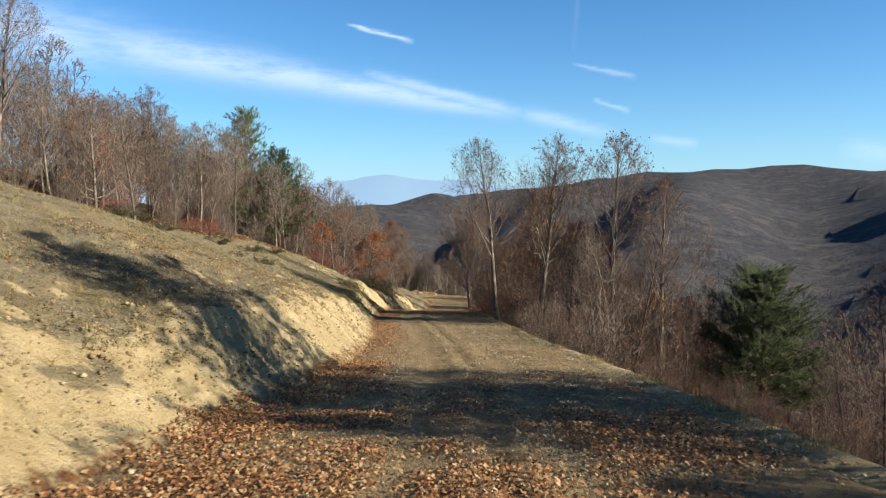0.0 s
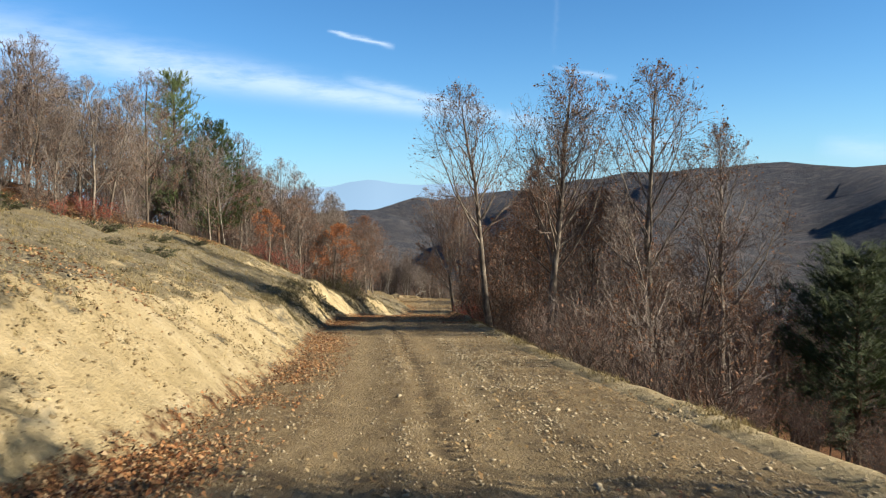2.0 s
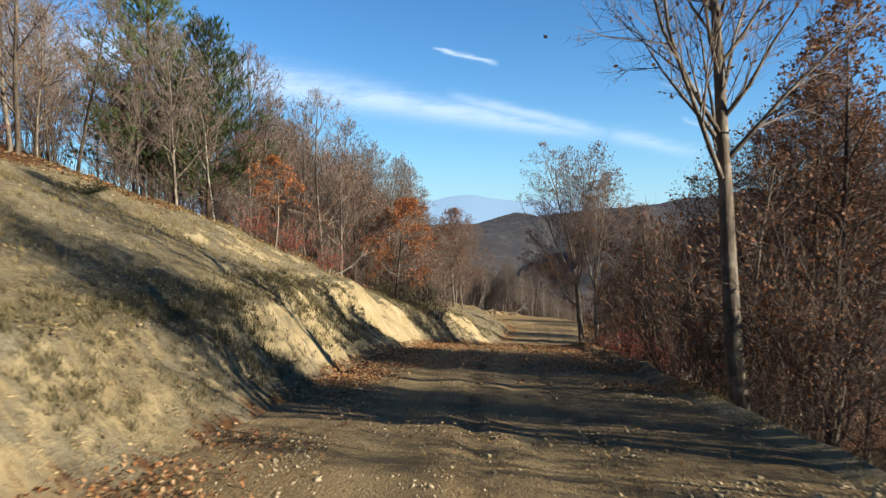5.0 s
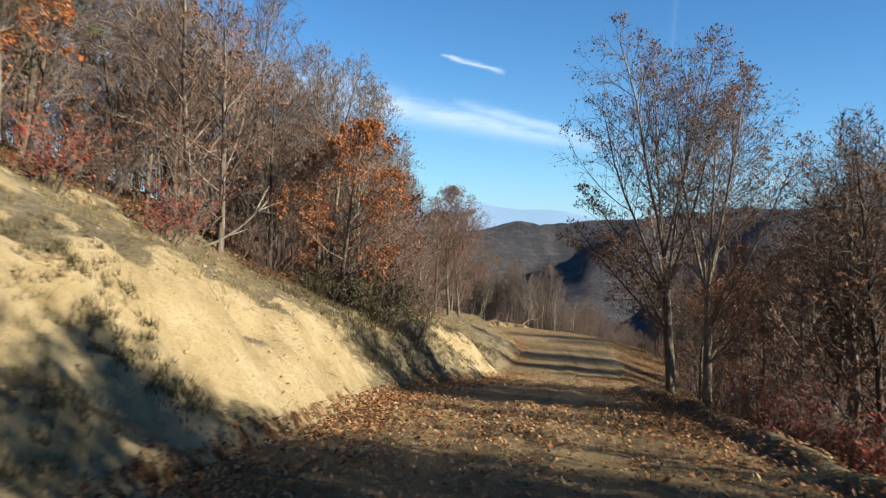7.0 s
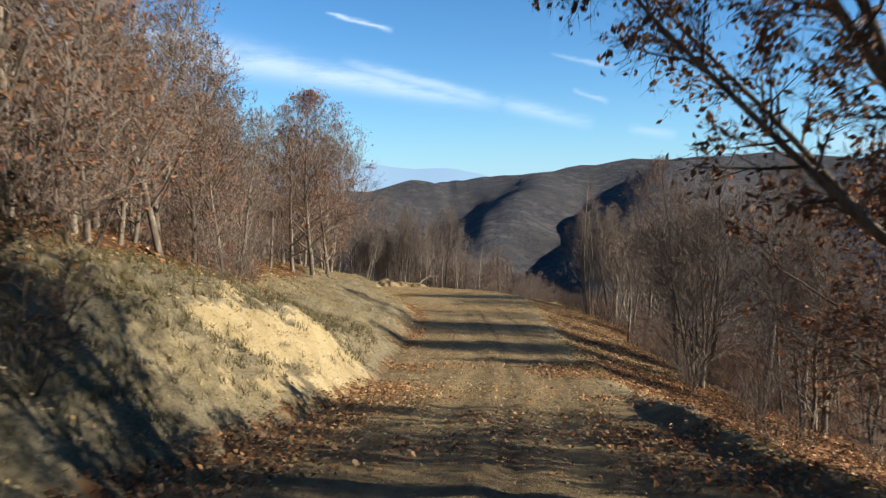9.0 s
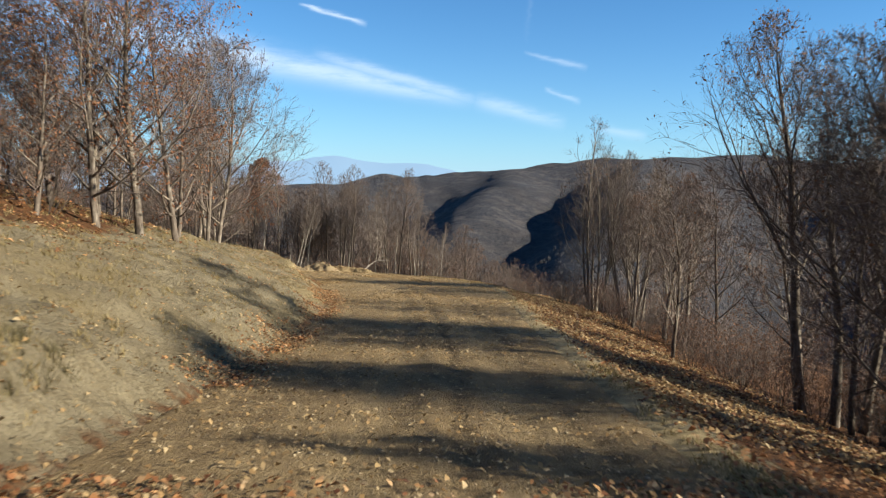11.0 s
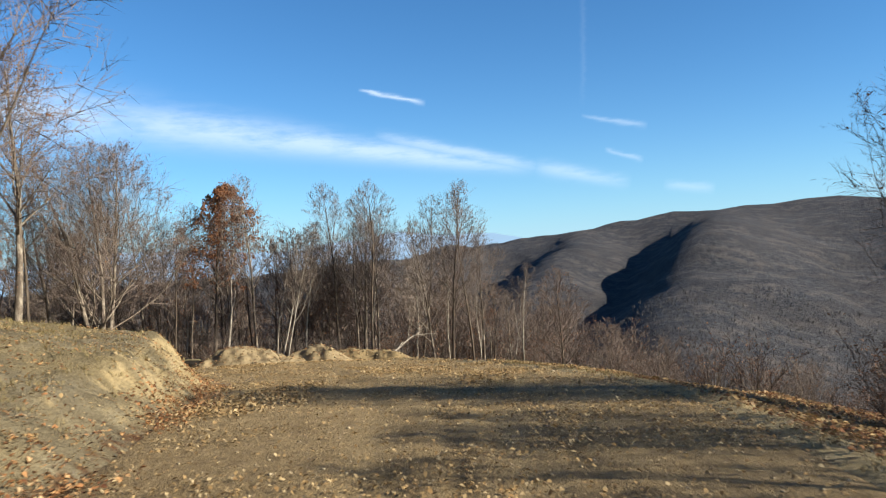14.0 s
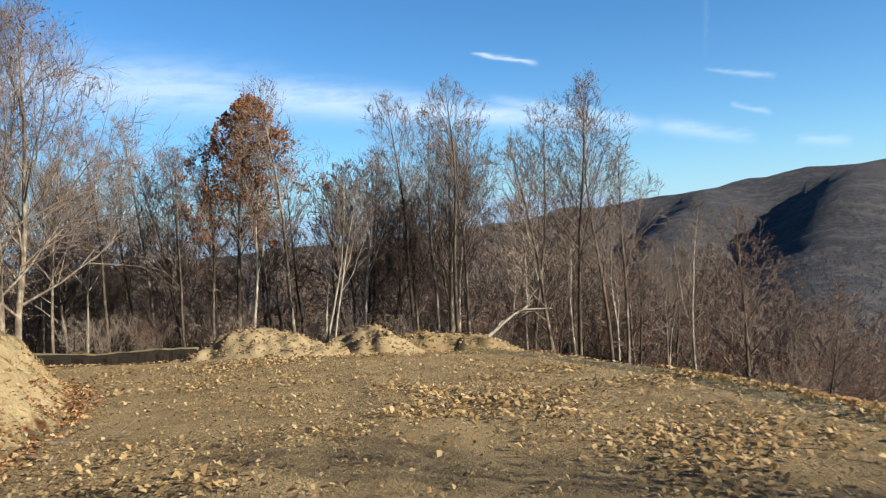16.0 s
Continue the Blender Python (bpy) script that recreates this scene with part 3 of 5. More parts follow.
class Wood:
    """Collects tapered tubes and leaf blades as mesh arrays."""

    def __init__(self, seed):
        self.r = random.Random(seed)
        self.tubes = {0: ([], []), 1: ([], [])}
        self.leaf = ([], [])
        self.tips = []

    def tube(self, pts, rad, sides, store):
        v, f = self.tubes[store]
        base = len(v)
        n = len(pts)
        prev = None
        for k in range(n):
            d = (pts[min(k + 1, n - 1)] - pts[max(k - 1, 0)]).normalized()
            a = prev if prev is not None else (Vector((1, 0, 0)) if abs(d.x) < 0.8 else Vector((0, 1, 0)))
            a = (a - d * a.dot(d)).normalized()
            prev = a
            b = d.cross(a)
            if k == n - 1:
                v.append(tuple(pts[k]))
                break
            for s in range(sides):
                t = 2 * math.pi * s / sides
                v.append(tuple(pts[k] + (a * math.cos(t) + b * math.sin(t)) * rad[k]))
        for k in range(n - 2):
            o = base + k * sides
            for s in range(sides):
                q = (s + 1) % sides
                f.append((o + s, o + q, o + sides + q, o + sides + s))
        o, tip = base + (n - 2) * sides, base + (n - 1) * sides
        for s in range(sides):
            f.append((o + s, o + (s + 1) % sides, tip))

    def line(self, p, d, length, r0, r1, segs, wobble, lift):
        r = self.r
        pts, rad = [p.copy()], [r0]
        for k in range(segs):
            d = (d + Vector((r.gauss(0, wobble), r.gauss(0, wobble), r.gauss(0, wobble) + lift))).normalized()
            p = p + d * (length / segs)
            pts.append(p)
            rad.append(r0 + (r1 - r0) * (k + 1) / segs)
        return pts, rad

    def spike(self, p, tip, r):
        """A fine twig: one slim blade."""
        v, f = self.tubes[1]
        side = (tip - p).orthogonal().normalized()
        side = Matrix.Rotation(self.r.random() * 6.283, 3, (tip - p).normalized()) @ side * r
        o = len(v)
        v.extend((tuple(p - side), tuple(p + side), tuple(tip)))
        f.append((o, o + 1, o + 2))

    def blade(self, p, size, flat=0.0):
        r = self.r
        v, f = self.leaf
        n = Vector((r.gauss(0, 1), r.gauss(0, 1), r.gauss(0, 1) + flat)).normalized()
        a = n.orthogonal().normalized()
        a = Matrix.Rotation(r.random() * 6.283, 3, n) @ a
        b = n.cross(a)
        s = size * r.uniform(0.6, 1.25)
        o = len(v)
        v.extend(tuple(q) for q in (p - a * s * 0.5, p + b * s * 0.3 + n * s * 0.12, p + a * s * 0.55, p - b * s * 0.3 + n * s * 0.12))
        f.append((o, o + 1, o + 2, o + 3))

    def spot(self, pts, u):
        k = min(int(u * (len(pts) - 1)), len(pts) - 2)
        t = u * (len(pts) - 1) - k
        return pts[k].lerp(pts[k + 1], t), (pts[k + 1] - pts[k]).normalized()


def turned(d, angle, spin):
    a = d.orthogonal().normalized()
    a = Matrix.Rotation(spin, 3, d) @ a
    return (d * math.cos(angle) + a * math.sin(angle)).normalized()


def unit(v):
    return v / np.maximum(np.linalg.norm(v, axis=-1, keepdims=True), 1e-9)


def shoots(r, p, d, ln, count, reach, opening, lift, where=(0.2, 1.0)):
    """Side shoots of straight twigs: their starts, directions and lengths."""
    k = np.repeat(np.arange(len(p)), count)
    t = r.uniform(where[0], where[1], len(k))
    s = p[k] + d[k] * (ln[k] * t)[:, None]
    q = unit(r.normal(0, 1, (len(k), 3)))
    q = unit(q - d[k] * (q * d[k]).sum(1)[:, None])
    a = r.uniform(opening[0], opening[1], len(k))[:, None]
    e = d[k] * np.cos(a) + q * np.sin(a)
    e[:, 2] += lift
    return s, unit(e), ln[k] * r.uniform(reach[0], reach[1], len(k)) * (1.15 - 0.4 * t)


def stem_tree(w, base, height, radius, lean=(0, 0), first=0.3, limbs=11, limb_len=0.36, spread=0.75, fine=(6, 5, 3), wob=0.05, twig_r=0.006, leaf=0, leaf_size=0.07, low_leaf=False, limb_lift=0.10, pieces=8, droop=0.06, near=False):
    """One stem; ascending limbs that fill a rounded, uneven crown, with branches, twigs and shoots on them."""
    r = w.r
    nr_ = np.random.RandomState(r.randrange(1 << 30))
    pts, rad = w.line(Vector(base), Vector((lean[0], lean[1], 1)).normalized(), height, radius, 0.010, pieces, wob, 0.05)
    w.tube(pts, rad, 7, 0)
    wide = 0.86 * limb_len * height
    axis_pts = np.array([tuple(q) for q in pts])
    z0, zh = axis_pts[0, 2], axis_pts[-1, 2] - axis_pts[0, 2]
    lobes = [(r.random() * 6.28, r.randint(2, 4), r.uniform(0.05, 0.12)) for _ in range(3)]

    def beyond(x, y, z):
        """Over 1 outside the crown."""
        k = (z - z0) / zh
        v = (k - first * 0.9) / (1.02 - first * 0.9)
        vv = np.clip(v, 0, 1)
        prof = np.sin(np.pi * (0.16 + 0.84 * vv ** 1.05)) ** 0.62
        ax = np.interp(k, np.linspace(0, 1, len(axis_pts)), axis_pts[:, 0])
        ay = np.interp(k, np.linspace(0, 1, len(axis_pts)), axis_pts[:, 1])
        ang = np.arctan2(y - ay, x - ax)
        lob = 1 + sum(c * np.sin(b * ang + a + 5 * vv) for a, b, c in lobes)
        return np.where(v >= 1, 9.0, np.hypot(x - ax, y - ay) / np.maximum(wide * prof * lob, 0.05))

    spin = r.random() * 6.28
    P, D, L = [], [], []
    for i in range(limbs):
        u = first + (0.97 - first) * (i + r.random() * 0.8) / limbs
        p, d = w.spot(pts, u)
        spin += 2.4 + r.gauss(0, 0.45)
        v = (u - first) / (1 - first)
        lr = max(0.007, radius * (1 - u) * 0.42 + 0.004)
        e = turned(d, spread * r.uniform(0.85, 1.2) * (1.45 - 0.75 * v), spin)
        lp, ds = [p.copy()], 0.062 * height
        full = r.uniform(0.75, 1.02)
        for _ in range(9):
            e = (e + Vector((r.gauss(0, 0.10), r.gauss(0, 0.10), r.gauss(0, 0.06) + limb_lift))).normalized()
            q = lp[-1] + e * ds
            if float(beyond(q.x, q.y, q.z)) > full:
                break
            lp.append(q)
        if len(lp) < 2:
            lp.append(p + e * ds * 0.6)
        n = len(lp)
        lrad = [lr + (0.004 - lr) * k / (n - 1) for k in range(n)]
        w.tube(lp, lrad, 5 if lr > 0.03 else 4, 0 if lr > 0.018 else 1)
        ln = ds * (n - 1)
        nb = max(2, int(round(fine[0] * (0.45 + 0.5 * n / 6))))
        for j in range(nb):
            pos = min(0.999, 0.12 + 0.88 * (j + r.random()) / nb)
            q, g = w.spot(lp, pos)
            bd = turned(g, r.uniform(0.45, 0.95) if j < nb - 1 else 0.1, r.random() * 6.28)
            bd.z += 0.10
            bd.normalize()
            bl = (0.30 * ln * (1.15 - 0.55 * pos) + 0.12 * wide) * r.uniform(0.7, 1.25)
            for _ in range(5):
                t = q + bd * bl
                if float(beyond(t.x, t.y, t.z)) > 1.0:
                    bl *= 0.75
            br0 = max(lr * (1 - pos) * 0.45 + 0.003, twig_r)
            if near or br0 > 0.009:
                mid = q + bd * (bl * 0.5) + Vector((r.gauss(0, 0.04), r.gauss(0, 0.04), r.gauss(0, 0.04))) * bl
                w.tube([q, mid, q + bd * bl], [br0, br0 * 0.6, 0.003], 3, 1)
            else:
                w.spike(q, q + bd * bl, br0)
            P.append(tuple(q))
            D.append(tuple(bd))
            L.append(bl)
    P, D, L = np.array(P), np.array(D), np.array(L)
    p3, d3, l3 = shoots(nr_, P, D, L, fine[1], (0.40, 0.75), (0.35, 0.95), droop)
    l3 = np.minimum(l3 + 0.05, 0.9)
    p4, d4, l4 = shoots(nr_, p3, d3, l3, fine[2] if len(fine) > 2 else 3, (0.40, 0.85), (0.3, 0.9), droop)
    S, E, R = np.concatenate([p3, p4]), np.concatenate([d3, d4]), np.concatenate([l3, l4])
    tip = S + E * R[:, None]
    R = np.where(beyond(tip[:, 0], tip[:, 1], tip[:, 2]) > 1.06, R * 0.45, R)
    tip = S + E * R[:, None]
    side = nr_.normal(0, 1, S.shape)
    side = unit(side - E * (side * E).sum(1)[:, None]) * twig_r * np.where(np.arange(len(S)) < len(p3), 1.0, 0.75)[:, None]
    v_, f_ = w.tubes[1]
    o = len(v_)
    v_.extend(map(tuple, np.stack([S - side, S + side, tip], 1).reshape(-1, 3).tolist()))
    f_.extend(map(tuple, (o + np.arange(3 * len(S)).reshape(-1, 3)).tolist()))
    if leaf:
        k = np.clip((S[:, 2] - z0) / zh, 0, 1)
        keep = leaf / (2.0 + 2 * (len(fine) > 2)) * (1.9 * (1 - k) ** 1.5 + 0.12 if low_leaf else 1.0 + 0 * k)
        n = np.floor(keep).astype(int) + (nr_.rand(len(k)) < keep % 1)
        i = np.repeat(np.arange(len(k)), n)
        c = S[i] + E[i] * (R[i] * nr_.uniform(0.3, 1.0, len(i)))[:, None] + nr_.normal(0, 0.04, (len(i), 3))
        nn = unit(nr_.normal(0, 1, c.shape))
        a = unit(np.cross(nn, nr_.normal(0, 1, c.shape)))
        b = np.cross(nn, a)
        sz = (leaf_size * nr_.uniform(0.6, 1.25, len(i)))[:, None]
        q = np.stack([c - a * sz * 0.5, c + b * sz * 0.3 + nn * sz * 0.12, c + a * sz * 0.55, c - b * sz * 0.3 + nn * sz * 0.12], 1)
        v_, f_ = w.leaf
        o = len(v_)
        v_.extend(map(tuple, q.reshape(-1, 3).tolist()))
        f_.extend(map(tuple, (o + np.arange(4 * len(i)).reshape(-1, 4)).tolist()))


def plant(name, w, label, category, bark, twig, leaf=None, leaf_label="", group=""):
    """A thing out of what a Wood holds; its pieces lie under an Empty at its foot."""
    root = new(name)
    root.empty_display_size = 0.2
    tagged(root, label, category, group)
    if w.tubes[0][0]:
        part("trunk", mesh("trunk", *w.tubes[0], bark, True), None, root)
    if w.tubes[1][0]:
        part("crown", mesh("crown", *w.tubes[1], twig), None, root)
    if w.leaf[0] and leaf is not None:
        part("leaves", mesh("leaves", *w.leaf, leaf), None, root, leaf_label)
    return root


def scrub(seed, height, stems, spread, twigs, leaf=0, leaf_size=0.06, flat=0.0, stem_r=0.012):
    """A bush of many stems from one stool."""
    w = Wood(seed)
    r = w.r
    for i in range(stems):
        a = 6.283 * i / stems + r.random()
        t = spread * math.sqrt(r.random())
        d = Vector((math.cos(a) * t, math.sin(a) * t, 1)).normalized()
        b = Vector((math.cos(a) * 0.15 * height * t, math.sin(a) * 0.15 * height * t, -0.08))
        sp, sr = w.line(b, d, height * r.uniform(0.6, 1.1), stem_r * r.uniform(0.7, 1.3), 0.004, 4, 0.09, 0.06)
        w.tube(sp, sr, 4, 0)
        for _ in range(twigs):
            q, e = w.spot(sp, r.uniform(0.2, 1.0))
            bp, br = w.line(q, turned(e, r.uniform(0.4, 0.9), r.random() * 6.28), height * r.uniform(0.15, 0.38), 0.006, 0.003, 2, 0.15, 0.05)
            w.tube(bp, br, 3, 1)
            for _ in range(5):
                s, g = w.spot(bp, r.uniform(0.2, 1))
                tp = (s, s + turned(g, r.uniform(0.4, 0.9), r.random() * 6.28) * (height * r.uniform(0.08, 0.22)))
                w.spike(*tp, 0.0045)
                for _ in range(int(leaf * 0.45) + (r.random() < leaf * 0.45 % 1)):
                    z, _d = w.spot(tp, r.random())
                    w.blade(z, leaf_size, flat)
    return w


def conifer(seed, height, radius, whorls, reach, tuft=0.20, density=1.0, taper=0.8):
    """A pine: whorls of boughs set with needle tufts."""
    w = Wood(seed)
    r = w.r
    pts, rad = w.line(Vector((0, 0, -0.15)), Vector((0, 0, 1)), height, radius, 0.015, 8, 0.02, 0.05)
    w.tube(pts, rad, 7, 0)
    v, f = w.leaf
    for i in range(whorls):
        u = 0.12 + 0.86 * (i + r.random() * 0.4) / whorls
        p, d = w.spot(pts, u)
        nb = r.randint(4, 6)
        a0 = r.random() * 6.28
        for j in range(nb):
            a = a0 + 6.283 * j / nb + r.gauss(0, 0.25)
            ln = reach * (0.16 + 0.95 * (1 - u) ** taper) * r.uniform(0.65, 1.15) * min(1, 0.55 + u * 2.2)
            rise = 0.15 + 0.75 * u + r.gauss(0, 0.12)
            bp, br = w.line(p, Vector((math.cos(a), math.sin(a), rise)).normalized(), ln, 0.012 + 0.02 * (1 - u), 0.005, 4, 0.07, 0.05)
            w.tube(bp, br, 3, 1)
            for _ in range(int((3 + ln * 7) * density)):
                t = r.uniform(0.25, 1.0)
                q, e = w.spot(bp, t)
                q = q + Vector((r.gauss(0, 0.10), r.gauss(0, 0.10), r.gauss(0.02, 0.06))) * (0.6 + ln * 0.5)
                ax = (e + Vector((r.gauss(0, 0.45), r.gauss(0, 0.45), r.gauss(0.35, 0.3)))).normalized()
                for _ in range(9):
                    g = turned(ax, r.uniform(0.15, 0.9), r.random() * 6.28)
                    s = tuft * r.uniform(0.7, 1.25)
                    side = g.orthogonal().normalized() * 0.011
                    o = len(v)
                    root_p = q + ax * r.uniform(-0.08, 0.08)
                    v.extend((tuple(root_p - side), tuple(root_p + side), tuple(root_p + g * s)))
                    f.append((o, o + 1, o + 2))
    return w


def put(proto, x, y, turn=0.0, size=1.0, lean=(0.0, 0.0), sink=0.06, label=""):
    """A copy of a plant on the ground."""
    m = pose(x, y, top_z(x, y) - sink, lean[0], lean[1], turn)
    ob = copy_thing(proto, m)
    ob.scale = (size, size, size)
    if label:
        ob["label"] = label
    return ob


def hide_proto(ob):
    for o in (*ob.children_recursive, ob):
        bpy.data.objects.remove(o)


rng = random.Random(7)
PROTO = []


def proto(*a, **k):
    p = plant(*a, **k)
    PROTO.append(p)
    return p


BARE = []
for s in range(4):
    w = Wood(100 + s)
    stem_tree(w, (0, 0, -0.2), 8.8, 0.135, (0.03 * (s - 1.5), 0.02), first=0.34, limbs=25, fine=(8, 7, 4), near=True, limb_len=0.30, spread=0.56, twig_r=0.0052, leaf=0.6, leaf_size=0.08)
    BARE.append(proto("tree", w, "tall bare tree with grey lichened bark and few withered leaves", "tree", M_BARK, M_TWIG, M_LEAF_BROWN, "curled brown leaves", "trees beside the track"))
CLUMP = []
for s in range(3):
    w = Wood(200 + s)
    for i in range(6):
        a = 6.28 * i / 6 + s
        stem_tree(w, (0.3 * math.cos(a), 0.3 * math.sin(a), -0.2), w.r.uniform(6.4, 8.8), 0.07, (0.15 * math.cos(a), 0.15 * math.sin(a)), first=0.26, limbs=15, fine=(6, 7, 4), limb_len=0.235, spread=0.52, twig_r=0.0052, leaf=0.08, leaf_size=0.07)
    CLUMP.append(proto("tree", w, "many-stemmed bare tree with slender pale grey trunks", "tree", M_BARK_PALE, M_TWIG_PALE, M_LEAF_BROWN, "withered leaves", "trees beside the track"))
LIGHT = []
for s in range(6):
    w = Wood(300 + s)
    stem_tree(w, (0, 0, -0.2), 8.0, 0.085, (0.05 * (s - 2.5), 0.03), first=0.16, limbs=24, fine=(7, 6, 5), limb_len=0.31, spread=0.60, twig_r=0.0088, leaf=(0.15, 1.7, 0.6)[s % 3], leaf_size=0.075, low_leaf=True)
    LIGHT.append(proto("tree", w, ("slender leafless woodland tree on the slope", "woodland tree with withered leaves on its lower limbs", "slender woodland tree with a few brown leaves")[s % 3], "tree", M_BARK_DARK if s % 2 else M_BARK, (M_TWIG_PALE, M_TWIG)[s % 2], (M_LEAF_BROWN, M_LEAF_RUSSET)[s % 2], "", "woodland trees"))
SLIM = []
for s in range(4):
    w = Wood(380 + s)
    stem_tree(w, (0, 0, -0.2), 8.2, 0.065, (0.05 * (s - 1.5), 0.02), first=0.36, limbs=22, fine=(7, 7, 4), limb_len=0.24, spread=0.52, twig_r=0.0058, wob=0.035)
    SLIM.append(proto("tree", w, "slim bare tree with a straight grey trunk", "tree", (M_BARK, M_BARK_DARK)[s % 2], (M_TWIG_PALE, M_TWIG)[s % 2], None, "", "woodland trees"))
BIRCH = []
for s in range(3):
    w = Wood(400 + s)
    stem_tree(w, (0, 0, -0.2), 7.6, 0.06, (0.06 * (s - 1), -0.03), first=0.38, limbs=17, fine=(6, 6, 4), limb_len=0.20, spread=0.48, twig_r=0.0065)
    BIRCH.append(proto("tree", w, "slender birch with white bark and bare twigs", "tree", M_BIRCH, M_TWIG_PALE, None, "", "woodland trees"))
RUST = []
for s in range(3):
    w = Wood(500 + s)
    stem_tree(w, (0, 0, -0.2), 5.8, 0.085, (0.04, 0.03 * s), first=0.12, limbs=20, fine=(7, 6, 4), limb_len=(0.36, 0.44, 0.36)[s], spread=(0.8, 0.95, 0.8)[s], leaf=(1.7, 6.5, 1.3)[s], leaf_size=(0.085, 0.10, 0.085)[s])
    RUST.append(proto("tree", w, ("small oak still holding brown autumn leaves", "small oak with bright orange leaves", "small oak with sparse rust-coloured leaves")[s], "tree", M_BARK, M_TWIG, (M_LEAF_BROWN, M_LEAF_RUST, M_LEAF_RUSSET)[s], "dry rust leaves", "trees in autumn leaf"))
w = Wood(530)
stem_tree(w, (0, 0, -0.2), 3.3, 0.05, (0.03, 0.0), first=0.38, limbs=14, fine=(6, 6, 3), limb_len=0.34, spread=0.8, leaf=3.4, leaf_size=0.09)
SAPLING = proto("tree", w, "small oak with bright orange leaves", "tree", M_BARK, M_TWIG, M_LEAF_RUST, "bright orange leaves", "trees in autumn leaf")
w = Wood(540)
stem_tree(w, (0, 0, -0.2), 7.6, 0.075, (0.02, 0.0), first=0.36, limbs=30, fine=(7, 6, 3), limb_len=0.27, spread=0.6, leaf=9.5, leaf_size=0.10)
RUSSET = proto("tree", w, "slim tree holding dense russet leaves", "tree", M_BARK_DARK, M_TWIG, M_LEAF_RUSSET, "russet leaves", "trees in autumn leaf")
WIDE = []
for s in range(2):
    w = Wood(560 + s)
    for i in range((1, 3)[s]):
        a = 2.1 * i
        stem_tree(w, (0.25 * math.cos(a) * s, 0.25 * math.sin(a) * s, -0.2), (8.4, 7.6)[s], (0.115, 0.085)[s], (0.10 * s * math.cos(a), 0.10 * s * math.sin(a)), first=(0.16, 0.10)[s], limbs=(34, 22)[s], fine=(9, 7, 5), limb_len=(0.44, 0.46)[s], spread=0.66, limb_lift=0.11, twig_r=0.006, near=True, leaf=(1.7, 0.06)[s], leaf_size=0.08)
    WIDE.append(proto("tree", w, ("broad tree with pale lichened trunk and withered leaves", "broad bare tree with spreading grey limbs")[s], "tree", M_BARK, (M_TWIG, M_TWIG)[s], (M_LEAF_RUSSET, M_LEAF_BROWN)[s], "withered leaves", "trees beside the track"))
VERGE = []
for s in range(2):
    w = Wood(575 + s)
    pts, rad = w.line(Vector((0, 0, -0.2)), Vector((0.03, 0.02, 1)), 3.7, 0.125, 0.085, 4, 0.03, 0.05)
    w.tube(pts, rad, 8, 0)
    for i in range(6):
        a, out = 1.05 * i + s, (0.06, 0.26, 0.42, 0.32, 0.46, 0.24)[i]
        stem_tree(w, tuple(pts[3 + (i % 2)] - Vector((0, 0, 0.1))), (5.9, 5.5, 5.1, 5.6, 4.9, 5.4)[i], 0.042, (out * math.cos(a), out * math.sin(a)), first=0.16, limbs=16, fine=(6, 7, 4), limb_len=0.34, spread=0.62, limb_lift=0.06, twig_r=0.0042, leaf=0.9, leaf_size=0.07, near=True, droop=-0.05, pieces=6)
    for i in range(5):
        a = 2.2 + 0.55 * i + 3.4 * (i > 2) + s
        stem_tree(w, tuple(pts[2 + (i % 2)]), (3.5, 3.2, 3.4, 2.9, 3.1)[i], 0.034, (1.15 * math.cos(a), 1.15 * math.sin(a)), first=0.12, limbs=15, fine=(6, 7, 4), limb_len=0.30, spread=0.7, limb_lift=0.02, twig_r=0.0034, leaf=1.0, leaf_size=0.07, near=True, droop=-0.08, pieces=6)
    VERGE.append(proto("tree", w, "broad forked tree with fine twigs and curled brown leaves", "tree", M_BARK_PALE, M_TWIG, M_LEAF_BROWN, "curled brown leaves", "trees beside the track"))
w = Wood(585)
stem_tree(w, (0, 0, -0.2), 4.6, 0.08, (0.0, 0.0), first=0.30, limbs=18, fine=(7, 6, 3), limb_len=0.46, spread=0.9, limb_lift=0.04, leaf=4.5, leaf_size=0.08, droop=-0.05)
LEANER = proto("tree", w, "small leaning tree with dense rust-brown leaves", "tree", M_BARK_DARK, M_TWIG_DARK, M_LEAF_RUSSET, "rust-brown leaves", "trees in autumn leaf")
w = Wood(590)
stem_tree(w, (0, 0, -0.2), 11.4, 0.13, (0.0, 0.0), first=0.34, limbs=30, fine=(6, 5, 3), limb_len=0.20, spread=0.65, leaf=4.2, leaf_size=0.12)
TALL_OAK = proto("tree", w, "tall slim oak thick with brown leaves", "tree", M_BARK_DARK, M_TWIG, M_LEAF_BROWN, "brown leaves", "trees beside the track")
THICKET = [proto("bush", scrub(605 + s, 3.2, 15, 0.55, 12, 1.0, 0.08), "tall brown thicket holding withered leaves", "bush", M_BARK_DARK, M_TWIG_DARK, (M_LEAF_BROWN, M_LEAF_RUSSET)[s], "withered leaves", "bushes along the track") for s in range(2)]
GREY_BUSH = [proto("bush", scrub(600 + s, 2.0, 16, 0.75, 9), "bare grey twiggy bush at the verge", "bush", M_BARK, M_TWIG_PALE, group="bushes along the track") for s in range(2)]
BROWN_BUSH = [proto("bush", scrub(620 + s, 1.7, 14, 0.85, 8, 0.7, 0.06), "bush with brown withered leaves", "bush", M_BARK_DARK, M_TWIG_DARK, M_LEAF_BROWN, "brown leaves", "bushes along the track") for s in range(2)]
